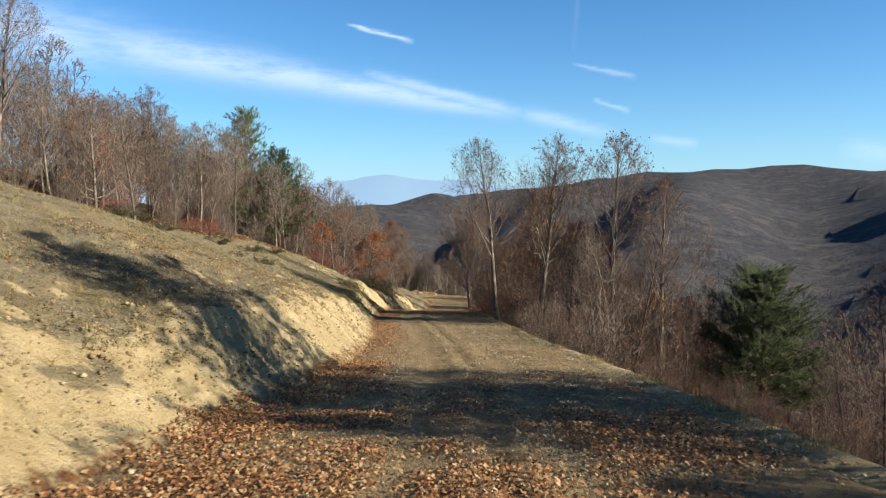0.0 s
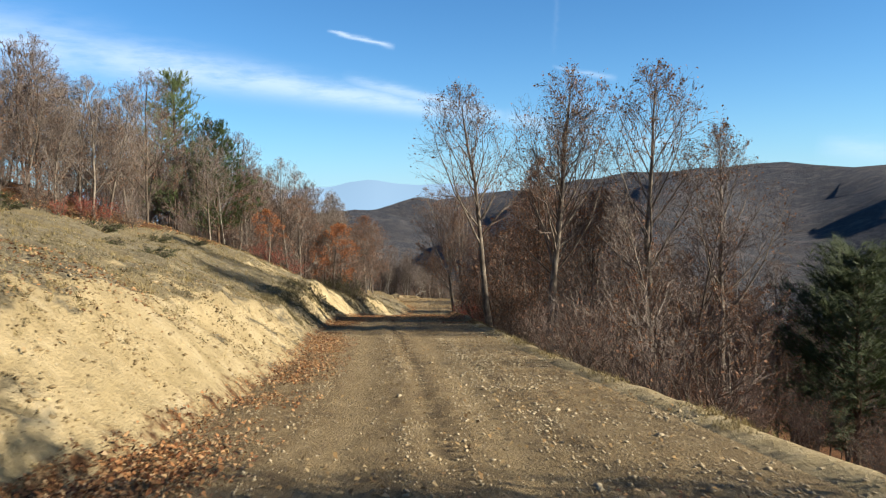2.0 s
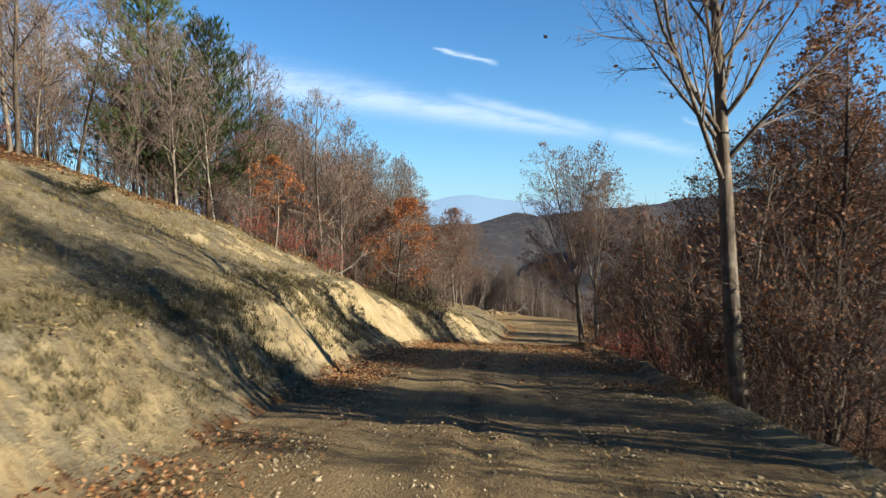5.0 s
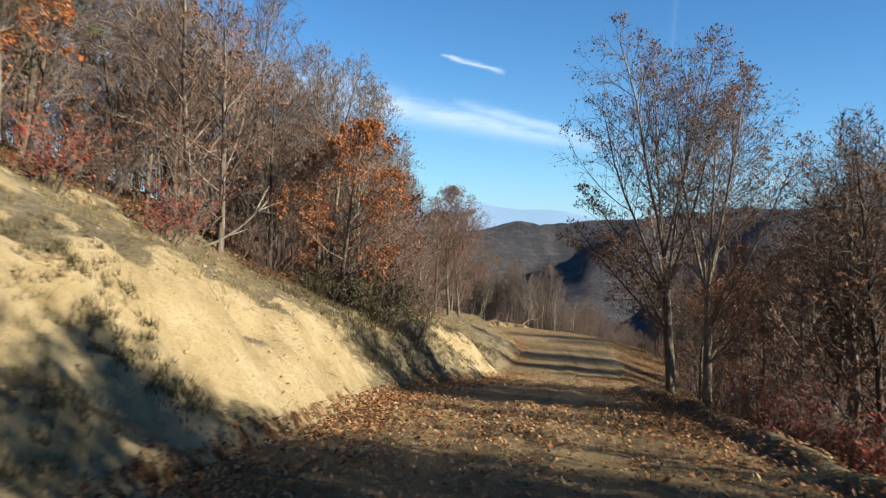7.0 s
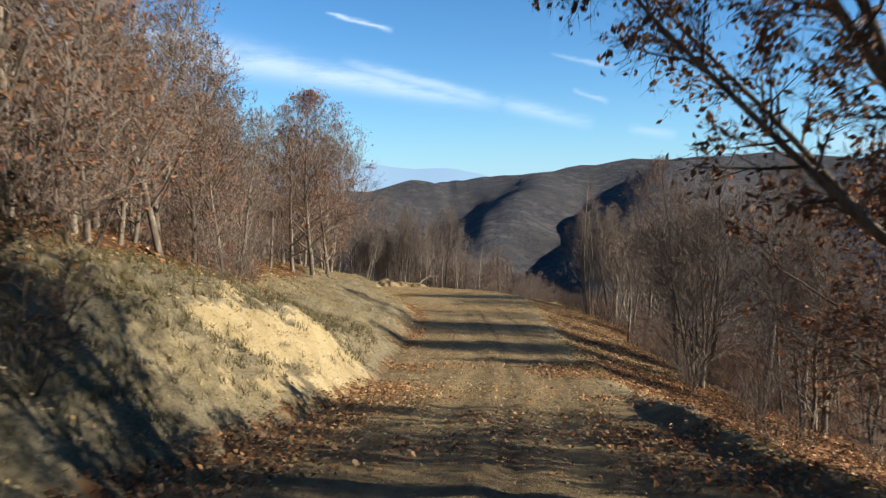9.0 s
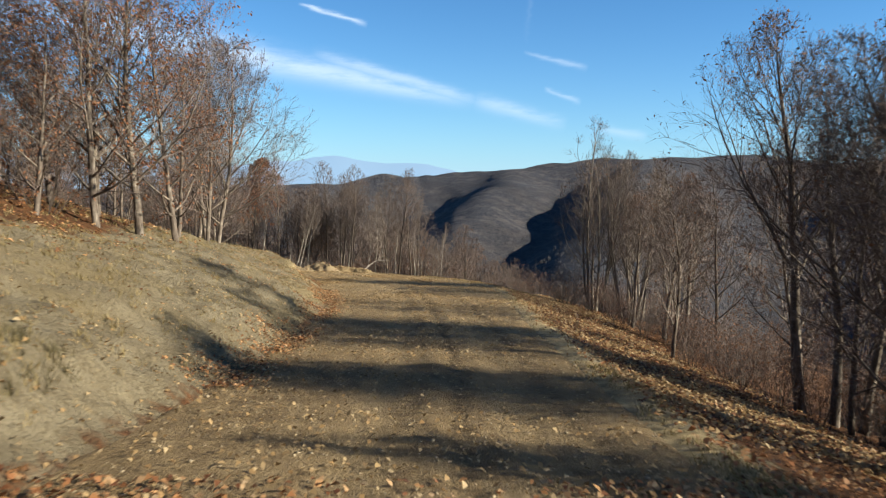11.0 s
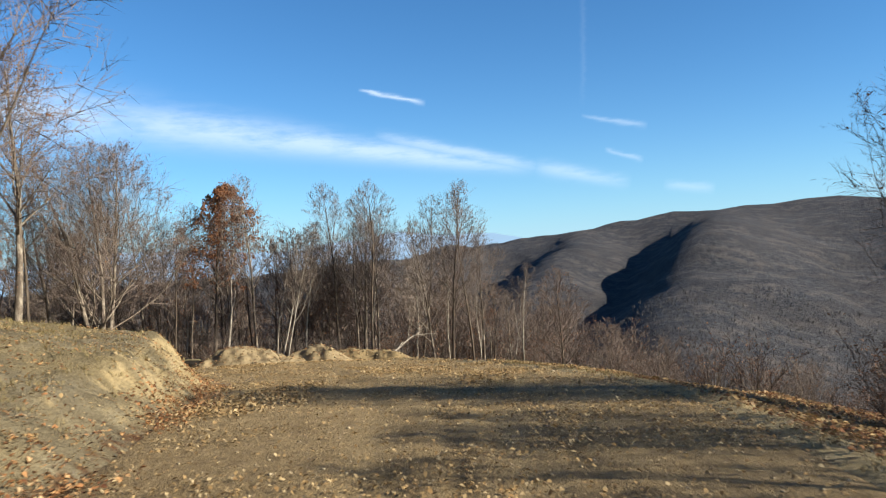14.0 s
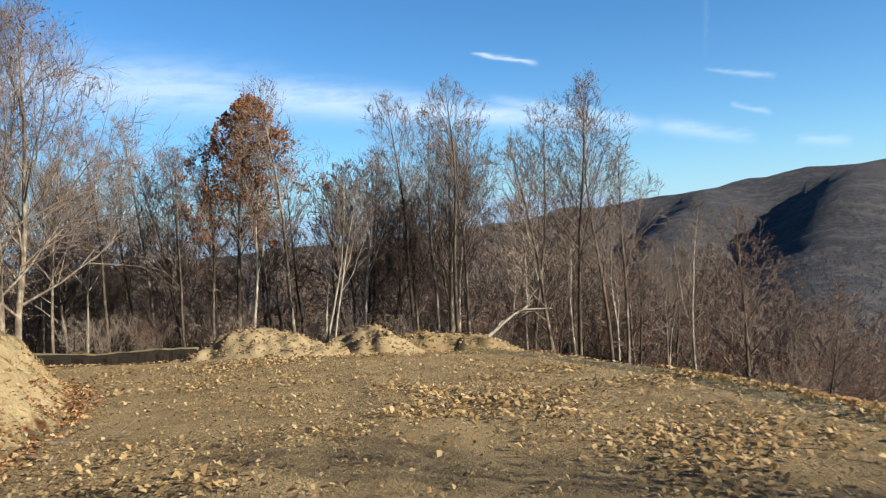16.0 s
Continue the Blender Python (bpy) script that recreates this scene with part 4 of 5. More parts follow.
RED_BUSH = [proto("bush", scrub(640 + s, 1.3, 14, 0.9, 8, 3.6, 0.07), "low bush with red autumn leaves", "bush", M_BARK_DARK, M_TWIG, M_LEAF_RED, "red leaves", "bushes along the track") for s in range(2)]
OLIVE_BUSH = [proto("bush", scrub(660 + s, 1.2, 18, 1.0, 11, 4.5, 0.065), "dark olive-green leafy bush on the bank", "bush", M_BARK_DARK, M_TWIG, M_LEAF_OLIVE, "olive leaves", "bushes along the track") for s in range(2)]
JUNIPER = [proto("juniper_bush", scrub(680 + s, 0.55, 22, 1.9, 10, 4.0, 0.05, 1.0, 0.008), "low spreading juniper on the dry slope", "juniper", M_BARK_DARK, M_TWIG, M_JUNIPER, "green sprays", "junipers on the slope") for s in range(2)]
PINE = [proto("pine_tree", conifer(700 + s, 7.5, 0.11, 20, 3.0, 0.24, 1.35), "young green pine among bare trees", "pine", M_PINEBARK, M_PINEBARK, (M_NEEDLE, M_NEEDLE_DARK)[s], "needles") for s in range(2)]
PINE.append(proto("pine_tree", conifer(710, 6.8, 0.13, 28, 3.5, 0.30, 2.3, 0.62), "broad dark green pine below the verge", "pine", M_PINEBARK, M_PINEBARK, M_NEEDLE_DARK, "needles"))

# trees that stand out, on the valley side
put(BARE[0], 2.95, 39.5, 20, 1.12, (0, 1))
put(BARE[1], 4.4, 34.2, 80, 1.1)
put(BARE[2], 4.75, 34.7, 200, 1.0, (0, 4))
put(BARE[3], 8.0, 34.6, 130, 1.28)
put(BARE[0], 9.6, 33.1, 260, 1.1)
put(WIDE[0], 6.6, 36.2, 10, 0.8)
put(GREY_BUSH[0], 5.9, 28.6, 0, 1.35)
put(BROWN_BUSH[1], 5.0, 25.6, 0, 0.8)
for bx, by, bs in ((3.5, 24.6, 0.7), (3.9, 26.4, 0.95), (3.4, 27.6, 0.75), (3.8, 29.2, 0.8), (4.5, 23.4, 1.2), (4.9, 21.6, 1.15)):
    put(BROWN_BUSH[int(by) % 2], bx, by, by * 70, bs)
for bx, by, bs in ((9.4, 24.2, 0.42), (10.6, 26.0, 0.5), (11.8, 27.6, 0.5), (10.2, 28.4, 0.45), (12.8, 29.8, 0.55), (11.6, 31.2, 0.5), (13.4, 32.0, 0.5), (12.4, 33.4, 0.6), (8.6, 26.2, 0.4), (9.2, 30.0, 0.5)):
    put(THICKET[int(by) % 2], bx, by, by * 70, bs)
for tx, ty, ts in ((7.2, 36.8, 1.0), (8.8, 37.2, 1.05), (10.2, 35.8, 0.95), (11.2, 34.6, 0.9)):
    put(RUST[0], tx, ty, ty * 50, ts)
put(PINE[2], 15.0, 34.8, 0, 1.12)
put(VERGE[0], 2.2, 61.4, 40, 1.02)
put(VERGE[1], 2.75, 60.1, 160, 0.9)
put(LEANER, 4.0, 64.6, 160, 1.0, (4, -12))
for tx, ty, ts, tk in ((3.6, 41.6, 0.85, RUST[0]), (5.0, 41.8, 0.74, TALL_OAK), (5.1, 43.2, 0.72, TALL_OAK), (5.3, 44.1, 0.9, WIDE[0]), (5.2, 46.0, 0.85, WIDE[0]), (6.4, 45.2, 0.9, WIDE[0]), (5.4, 47.8, 1.0, RUST[2]), (5.6, 49.4, 0.9, RUST[0]), (6.6, 47.2, 0.85, BARE[0]), (4.6, 55.5, 0.85, LIGHT[1]), (4.4, 57.2, 0.85, LIGHT[4]), (5.2, 55.6, 0.7, BARE[1]), (4.0, 57.0, 1.0, RUST[0]), (4.1, 55.8, 0.7, BARE[2]), (4.5, 56.6, 0.9, RUST[2]), (5.6, 56.6, 0.9, RUST[2]), (7.4, 41.2, 0.9, BARE[1]),
                       (5.2, 58.4, 0.75, BARE[3]), (4.6, 59.6, 0.9, RUST[2]), (4.4, 61.8, 0.8, RUST[2]), (5.6, 60.6, 0.8, BARE[2]), (3.3, 63.0, 0.7, RUST[0]), (6.0, 58.4, 0.9, RUST[2]), (6.9, 60.4, 0.6, BARE[0]), (5.4, 63.0, 0.85, RUST[2]), (6.4, 64.8, 0.95, RUST[0])):
    put(tk, tx, ty, tx * 77, ts)
put(RUST[0], 8.4, 70.4, 90, 0.7)
put(BARE[2], 8.6, 74.5, 30, 0.62)
put(WIDE[1], 7.0, 78.6, 30, 0.74)
put(WIDE[1], 8.2, 74.4, 130, 0.62)
put(CLUMP[0], 9.3, 103.2, 90, 1.0)
put(WIDE[0], -6.2, 91.0, 20, 1.0)
put(RUST[2], -5.6, 92.2, 120, 1.15)
put(RUST[0], -9.8, 87.2, 60, 1.1)
put(RUST[2], -8.4, 91.0, 160, 1.0)
put(WIDE[0], -10.6, 90.0, 260, 0.8)
put(BARE[1], 10.4, 97.6, 40, 0.7)
put(BARE[2], 11.6, 98.6, 90, 0.75)
put(BARE[3], 9.9, 99.8, 10, 0.62)
put(CLUMP[1], 10.6, 102.4, 200, 0.92)
put(CLUMP[2], 11.6, 104.4, 300, 0.9)
put(CLUMP[0], 13.0, 102.8, 10, 0.85)
for tx, ty, ts in ((9.0, 84.0, 0.8), (10.5, 88.5, 0.85), (8.6, 92.0, 0.75), (11.5, 95.5, 0.85)):
    put(LIGHT[int(ty) % 6], tx, ty, ty * 9, ts)
# on the uphill side
put(PINE[0], -14.4, 55.5, 0, 1.3)
put(PINE[0], -11.9, 55.0, 120, 1.0)
put(BIRCH[0], -11.2, 54.0, 0, 0.75)
put(SAPLING, -8.4, 52.0, 10, 0.95, (0, 5))
put(RUST[1], -6.0, 61.6, 200, 0.85, label="small oak with bright orange leaves")
put(OLIVE_BUSH[0], -4.9, 60.6, 0, 1.25)
put(OLIVE_BUSH[1], -5.6, 61.8, 0, 1.2)
put(OLIVE_BUSH[1], 3.6, 54.3, 40, 0.95)
put(WIDE[1], -7.05, 102.3, 15, 1.12)
put(WIDE[1], -10.3, 116.5, 60, 0.95)
put(BARE[2], -12.5, 117.5, 60, 0.7)
put(BARE[3], -9.7, 110.9, 0, 0.8)
put(RUST[0], -10.6, 110.0, 0, 0.7)
put(RUST[2], -12.8, 107.5, 0, 0.9)
# past the end of the terrace
put(RUSSET, -9.6, 125.4, 60, 1.1)
put(BIRCH[1], -6.4, 124.3, 0, 0.75, (0, 7))
put(BIRCH[0], -6.2, 124.3, 140, 0.7, (0, -9))
put(BIRCH[2], -7.0, 126.2, 100, 0.7)
put(BARE[1], -3.3, 128.0, 0, 0.8)
put(BIRCH[0], 0.8, 128.2, 30, 0.95)
put(BIRCH[2], 0.1, 129.5, 200, 0.9)

# the woods: denser or thinner by stretches of the plan
PLACED = [(o.location.x, o.location.y) for o in scene.objects if o.parent is None and o.type == "EMPTY"]


def clear(x, y, gap):
    return all((x - a) ** 2 + (y - b) ** 2 > gap * gap for a, b in PLACED)


GLADES = (((-14.4, 55.5), (-9.0, 40.0), 1.3), ((14.2, 34.8), (2.5, 12.0), 1.7), ((-8.8, 52.0), (-6.2, 42.0), 1.2), ((-6.0, 61.6), (-4.0, 54.0), 1.6), ((4.0, 53.6), (3.0, 49.5), 2.6))


def in_glade(x, y):
    """Open strips before the orange oaks, and a gap in the roadside trees."""
    for (ax, ay), (bx, by), wide in GLADES:
        t = min(1, max(0, ((x - ax) * (bx - ax) + (y - ay) * (by - ay)) / ((bx - ax) ** 2 + (by - ay) ** 2)))
        if t > 0.06 and math.hypot(x - ax - t * (bx - ax), y - ay - t * (by - ay)) < wide:
            return True
    return False


def fill(count, x0, x1, y0, y1, kinds, size, gap, ok=None, lean=3, grown=None):
    made = tries = 0
    while made < count and tries < count * 30:
        tries += 1
        x, y = rng.uniform(x0, x1), rng.uniform(y0, y1)
        if (ok and not ok(x, y)) or not clear(x, y, gap) or in_glade(x, y):
            continue
        PLACED.append((x, y))
        put(rng.choice(kinds), x, y, rng.uniform(0, 360), rng.uniform(*size) * (grown(x) if grown else 1.0), (rng.gauss(0, lean), rng.gauss(0, lean)))
        made += 1


def uphill(margin, deep=99):
    return lambda x, y: WOOD_EDGE(y) + margin < LEFT(y) - x < WOOD_EDGE(y) + deep


def downhill(margin, deep=99):
    """Past the verge, but for the glade below the young pine and the open steep by the two broad trees."""
    return lambda x, y: margin < x - RIGHT(y) < deep and not (y < 35 and abs(x - 14.2 * y / 34.8) < 2.4) and not (47 < y < 61 and 7 < x < 20) and not (17 < y < 31.5 and x < 14)


def grove(name, count, x0, x1, y0, y1, size, ok, label, seed, kinds=None):
    """Woodland behind the first rows, joined, since nobody could count it."""
    r = random.Random(seed)
    V, F, I = [], [], []
    made = tries = 0
    while made < count and tries < count * 30:
        tries += 1
        x, y = r.uniform(x0, x1), r.uniform(y0, y1)
        if ok and not ok(x, y):
            continue
        made += 1
        kinds = kinds or FAINT
        w = kinds[r.randrange(len(kinds))]
        m = pose(x, y, top_z(x, y) - 0.1, r.gauss(0, 3), r.gauss(0, 3), r.uniform(0, 360)) @ Matrix.Scale(r.uniform(*size), 4)
        M = np.array(m)
        for slot, (v, f) in enumerate((w.tubes[0], w.tubes[1], w.leaf)):
            if not v:
                continue
            o = sum(len(q) for q in V)
            V.append(np.asarray(v) @ M[:3, :3].T + M[:3, 3])
            F.extend(tuple(i + o for i in q) for q in f)
            I.extend([slot] * len(f))
    me = bpy.data.meshes.new(name)
    me.from_pydata(np.concatenate(V).astype(np.float32), [], F)
    for mt in (M_BARK_DARK, M_TWIG, M_LEAF_BROWN):
        me.materials.append(mt)
    me.polygons.foreach_set("material_index", np.array(I, np.int32))
    me.update()
    return tagged(part(name, me, None), label, "woods", kind="stuff")


SCRUB = [scrub(670 + s, (2.6, 1.8, 2.2)[s], 13, 0.7, 9, (0.9, 0.3, 1.1)[s], 0.09) for s in range(3)]
FAINT = []
for s in range(4):
    w = Wood(340 + s)
    stem_tree(w, (0, 0, -0.2), 8.0, 0.07, (0.05 * (s - 2), 0.03), first=0.16, limbs=17, fine=(5, 5, 3), limb_len=0.32, spread=0.60, twig_r=0.019, leaf=(0.2, 0.7)[s % 2], leaf_size=0.15, low_leaf=True, pieces=6)
    FAINT.append(w)


fill(24, -30, -6, 26, 44, LIGHT[::2] + LIGHT + BARE[:1], (0.55, 0.82), 1.1, uphill(0.5, 7))
fill(56, -30, -6, 40, 78, LIGHT + LIGHT + RUST[::2] + BARE[:1], (0.62, 0.95), 1.05, uphill(0.5, 7))
fill(20, -16, -5, 56, 84, LIGHT + LIGHT + RUST[2:], (0.65, 0.95), 0.95, uphill(0.6, 7))
fill(18, -20, -6, 84, 114, LIGHT + RUST[::2], (0.55, 0.8), 1.3, uphill(1.0, 9))
fill(34, 4, 24, 20, 62, LIGHT + LIGHT + RUST[::2], (0.55, 0.85), 1.15, downhill(2.4, 13))
fill(16, 5, 22, 64, 88, LIGHT[::2] + WIDE[1:], (0.5, 0.7), 1.6, downhill(7.5, 16))
fill(9, 10, 22, 33, 48, LIGHT, (0.7, 0.9), 1.6, downhill(6, 20))
fill(8, 14, 26, 100, 124, LIGHT, (0.42, 0.6), 1.7, downhill(11.0))
fill(46, -20, 4, 124.5, 131, SLIM + SLIM + BIRCH + LIGHT[:2], (0.8, 1.08), 0.9, grown=lambda x: 1 - 0.3 * float(step(2.2, 3.6, x)))
fill(24, 2, 13, 125, 136, LIGHT[1::2] + SLIM[:2] + RUST[:1] + RUST[2:] * 2, (0.66, 0.95), 1.2, grown=lambda x: 1 - 0.5 * float(step(6.0, 8.0, x)))
for tx, ty, ts, tk in ((8.8, 85.4, 0.95, BARE[0]), (9.2, 83.4, 0.9, BARE[3]), (10.4, 81.4, 0.95, BARE[1]), (9.4, 78.2, 0.85, SLIM[0]), (10.6, 79.4, 0.8, BARE[2]), (11.6, 83.8, 1.0, SLIM[1]), (11.2, 76.8, 0.9, SLIM[3]), (9.0, 84.6, 0.8, BARE[2]), (9.9, 85.0, 0.8, BARE[1])):
    put(tk, tx, ty, tx * 77, ts)
grove("upper_woods", 190, -48, -10, 26, 118, (0.6, 0.95), uphill(4, 22), "bare brown woods climbing the hillside", 1)
grove("lower_woods", 115, 12, 46, 8, 128, (0.5, 0.85), downhill(11, 42), "bare brown woods falling to the valley", 2)
grove("terrace_woods", 150, -38, 14, 127, 148, (0.6, 0.95), lambda x, y: x < 3 or y > 134, "bare woods below the end of the terrace", 3)
# on the valley side, level with the start and behind it
for tx, ty, ts, tk in ((9.0, 11.6, 0.9, RUST[2]), (8.4, 9.6, 0.7, BARE[1]), (7.8, 10.6, 0.8, RUST[2]), (9.4, 12.6, 0.8, BARE[2]), (9.5, 9.6, 1.0, TALL_OAK), (10.8, 9.4, 0.9, BARE[0]), (10.2, 7.8, 0.92, TALL_OAK), (9.2, 11.0, 0.85, TALL_OAK),  (9.8, 8.6, 0.7, BARE[1]), (8.4, 5.4, 0.75, WIDE[0]), (9.6, 4.6, 0.8, RUST[0]), (9.4, 7.6, 0.7, BARE[1]), (9.2, 3.2, 0.66, WIDE[0]), (8.4, 1.6, 0.62, WIDE[0]), (9.0, -0.5, 0.8, RUST[2]), (8.6, -4.0, 0.6, BARE[0]), (13.0, 9.0, 1.0, CLUMP[2]), (12.0, -4.0, 0.9, BARE[3])):
    put(tk, tx, ty, ty * 40, ts)
# undergrowth
fill(10, 2.6, 4.4, 39.5, 43.5, THICKET, (0.8, 1.1), 0.7, lambda x, y: x - RIGHT(y) > 0.9)
fill(7, 8, 14, 31, 40, RUST[:1], (0.75, 1.0), 1.0, downhill(4, 14))
for tx, ty, ts in ((2.8, 49.0, 1.0), (3.2, 50.3, 1.1), (2.9, 55.4, 1.1), (3.2, 57.4, 1.05), (3.7, 58.4, 1.0), (3.3, 56.4, 0.9), (-8.2, 53.0, 0.9), (-8.9, 51.6, 0.8), (-7.4, 55.0, 0.8)):
    put(RED_BUSH[int(ty) % 2], tx, ty, ty * 50, ts)
grove("valley_scrub", 50, 7, 22, 66, 122, (0.5, 0.9), lambda x, y: 4.8 < x - RIGHT(y) < 15, "tangled brown scrub below the leafy slope", 5, SCRUB)
grove("valley_scrub", 44, 7, 16, 78, 100, (0.45, 0.75), lambda x, y: 4.4 < x - RIGHT(y) < 9, "brown scrub at the foot of the leafy slope", 8, SCRUB)
fill(16, -24, -10, 112, 125, SLIM + LIGHT, (0.7, 0.95), 1.1, lambda x, y: x < LEFT(y) - 3.5 or y > 122.5)
grove("terrace_scrub", 48, -24, 10, 126, 138, (0.7, 1.2), None, "brown scrub under the slim trees", 6, SCRUB)
grove("woodland_scrub", 95, -30, -5, 26, 90, (0.7, 1.35), lambda x, y: 0.6 < LEFT(y) - x - WOOD_EDGE(y) < 11, "brown scrub along the edge of the woods", 7, SCRUB)
fill(7, 2.6, 5.5, 55, 60.5, THICKET + BROWN_BUSH, (0.35, 0.55), 0.6, lambda x, y: 1.5 < x - RIGHT(y) < 4)
fill(60, 3, 14, 17, 50, THICKET + BROWN_BUSH, (0.34, 0.6), 0.8, lambda x, y: 1.3 < x - RIGHT(y) < 9 and not (y < 32 and abs(x - 14.2 * y / 34.8) < 2.0))
fill(46, 2, 14, 22, 56, THICKET + BROWN_BUSH, (0.25, 0.5), 0.8, lambda x, y: 0.8 < x - RIGHT(y) < 8)
fill(20, 2, 12, 48, 65, RED_BUSH + BROWN_BUSH + GREY_BUSH, (0.4, 0.75), 0.8, lambda x, y: 0.9 < x - RIGHT(y) < 5)
fill(9, 4, 12, 65, 78, GREY_BUSH + BROWN_BUSH, (0.4, 0.7), 0.8, lambda x, y: 2.5 < x - RIGHT(y) < 7)
fill(44, -20, -4, 28, 84, BROWN_BUSH + RUST[2:] + RED_BUSH[:1] + GREY_BUSH, (0.5, 0.95), 0.8, lambda x, y: -0.8 < LEFT(y) - x - WOOD_EDGE(y) < 3.5)
fill(7, -7, -3, 58.0, 63.0, OLIVE_BUSH + BROWN_BUSH, (0.5, 0.85), 0.6, lambda x, y: 0.7 < LEFT(y) - x < 3.0)
for tx, ty in ((8.6, 101.6), (9.6, 101.2), (8.4, 104.2), (10.0, 104.8), (11.8, 101.0), (10.8, 106.0), (7.9, 103.0)):
    put(BROWN_BUSH[int(ty) % 2], tx, ty, tx * 90, 0.95)
fill(24, 6, 16, 96, 118, BROWN_BUSH + GREY_BUSH, (0.6, 0.9), 0.8, lambda x, y: 4 < x - RIGHT(y) < 9)
fill(22, -14, 10, 123, 128, BROWN_BUSH + GREY_BUSH, (0.4, 0.8), 0.8)
for jx, jy, js in ((-8.4, 34.4, 1.7), (-9.4, 33.4, 1.3), (-11.5, 37.5, 2.0), (-10.3, 40.0, 1.5), (-12.5, 33.0, 1.9), (-9.8, 43.5, 1.2), (-13.6, 31.6, 2.1), (-14.6, 36.0, 1.8)):
    jb = put(JUNIPER[int(jx * 7) % 2], jx, jy, jx * 50, js, sink=0.02)
    jb.scale = (0.85 * js, 0.85 * js, 0.42 * js)
for tx, ty, ts in ((9.4, 6.2, 1.0), (9.9, 7.0, 1.05), (8.9, 8.0, 1.0), (9.4, 9.0, 1.0)):
    put(TALL_OAK, tx, ty, ty * 60, ts)
for tx, ty, ts in ((3.0, 51.6, 1.0), (3.5, 52.8, 1.05), (2.8, 54.0, 0.9), (3.4, 48.2, 0.9)):
    put(RED_BUSH[int(ty) % 2], tx, ty, ty * 50, ts)
for tx, ty, ts, tk in ((-6.9, 90.0, 1.2, RUST[2]), (-7.8, 92.4, 1.15, RUST[0]), (-5.9, 93.4, 0.9, RUST[2])):
    put(tk, tx, ty, ty * 50, ts)

for p in PROTO:
    hide_proto(p)


# ---- woods too far off to count ----
def sprigs(name, pts, height, blades, width, material, seed):
    """Thin upright spikes in bunches, one bunch a tree."""
    r = np.random.RandomState(seed)
    n = len(pts)
    P = np.repeat(np.asarray(pts, float), blades, 0)
    H = np.repeat(height * r.uniform(0.7, 1.25, n), blades)
    m = n * blades
    a = r.rand(m) * 6.283
    t = r.uniform(0.0, 0.34, m)
    tip = P + np.stack([np.cos(a) * t * H, np.sin(a) * t * H, H * r.uniform(0.45, 1.0, m)], -1)
    b = r.rand(m) * 6.283
    side = np.stack([np.cos(b), np.sin(b), 0 * b], -1) * (width * H * r.uniform(0.5, 1.3, m))[:, None]
    low = P + (tip - P) * r.uniform(0.0, 0.35, m)[:, None] - np.array([0, 0, 0.4])
    V = np.stack([low - side, low + side, tip], 1).reshape(-1, 3)
    F = np.arange(len(V)).reshape(-1, 3)
    return part(name, tri_mesh(name, V, F, material), None)


def tri_mesh(name, V, F, material):
    k = F.shape[1]
    me = bpy.data.meshes.new(name)
    me.vertices.add(len(V))
    me.vertices.foreach_set("co", V.astype(np.float32).ravel())
    me.loops.add(F.size)
    me.loops.foreach_set("vertex_index", F.ravel().astype(np.int32))
    me.polygons.add(len(F))
    me.polygons.foreach_set("loop_start", np.arange(0, F.size, k, dtype=np.int32))
    me.materials.append(material)
    me.update()
    return me


nr = np.random.RandomState(11)
az, rad_ = np.radians(nr.uniform(-35, 62, 16000)), 240 * (800 / 240) ** nr.rand(16000)
fx, fy = np.sin(az) * rad_, 60 + np.cos(az) * rad_
fz = ground_z(fx, fy)
tagged(sprigs("hillside_woods", np.stack([fx, fy, fz], -1), 4.0, 8, 0.05, M_WOODS_HAZE, 3), "bare woods covering the far hillsides, blue-grey haze put into their colour", "woods", kind="stuff")
az, rad_ = np.radians(nr.uniform(-80, 125, 11000)), 24 * (300 / 24) ** nr.rand(11000)
fx, fy = np.sin(az) * rad_, 70 + np.cos(az) * rad_
ok = (fy > 146) | (fx > 34) | (fx < -40)
fx, fy = fx[ok], fy[ok]
tagged(sprigs("valley_woods", np.stack([fx, fy, ground_z(fx, fy)], -1), 6.0, 24, 0.011, M_BRUSH, 4), "dense bare woods on the valley slopes", "woods", kind="stuff")

# ---- loose things on the ground ----
lr = np.random.RandomState(21)


def scatter(n, x0, x1, y0, y1, weight):
    """n places in a stretch of the plan, thick where weight(x, y) is high."""
    xs, ys = [], []
    got = 0
    while got < n:
        x, y = lr.uniform(x0, x1, n), lr.uniform(y0, y1, n)
        k = lr.rand(n) < weight(x, y)
        xs.append(x[k])
        ys.append(y[k])
        got += k.sum()
        if len(xs) > 60:
            break
    return np.concatenate(xs)[:n], np.concatenate(ys)[:n]


def leaves(name, xy, size, material, label, lift=0.012, curl=0.35, top=None):
    """Fallen leaves: folded blades lying at all angles."""
    x, y = xy
    n = len(x)
    c = np.stack([x, y, (top or surface)(x, y) + lift + lr.rand(n) * 0.025], -1)
    a = lr.rand(n) * 6.283
    s = size * lr.uniform(0.6, 1.3, n)
    tilt = lr.normal(0, curl, (n, 2))
    u = np.stack([np.cos(a), np.sin(a), tilt[:, 0]], -1) * s[:, None] * 0.5
    v = np.stack([-np.sin(a), np.cos(a), tilt[:, 1]], -1) * s[:, None] * 0.32
    up = np.zeros((n, 3))
    up[:, 2] = s * lr.uniform(0.06, 0.42, n)
    V = np.stack([c - u, c + v + up, c + u + up * 0.4, c - v + up], 1).reshape(-1, 3)
    F = np.arange(4 * n).reshape(-1, 4)
    return tagged(part(name, tri_mesh(name, V, F, material), None), label, "leaves", kind="stuff")


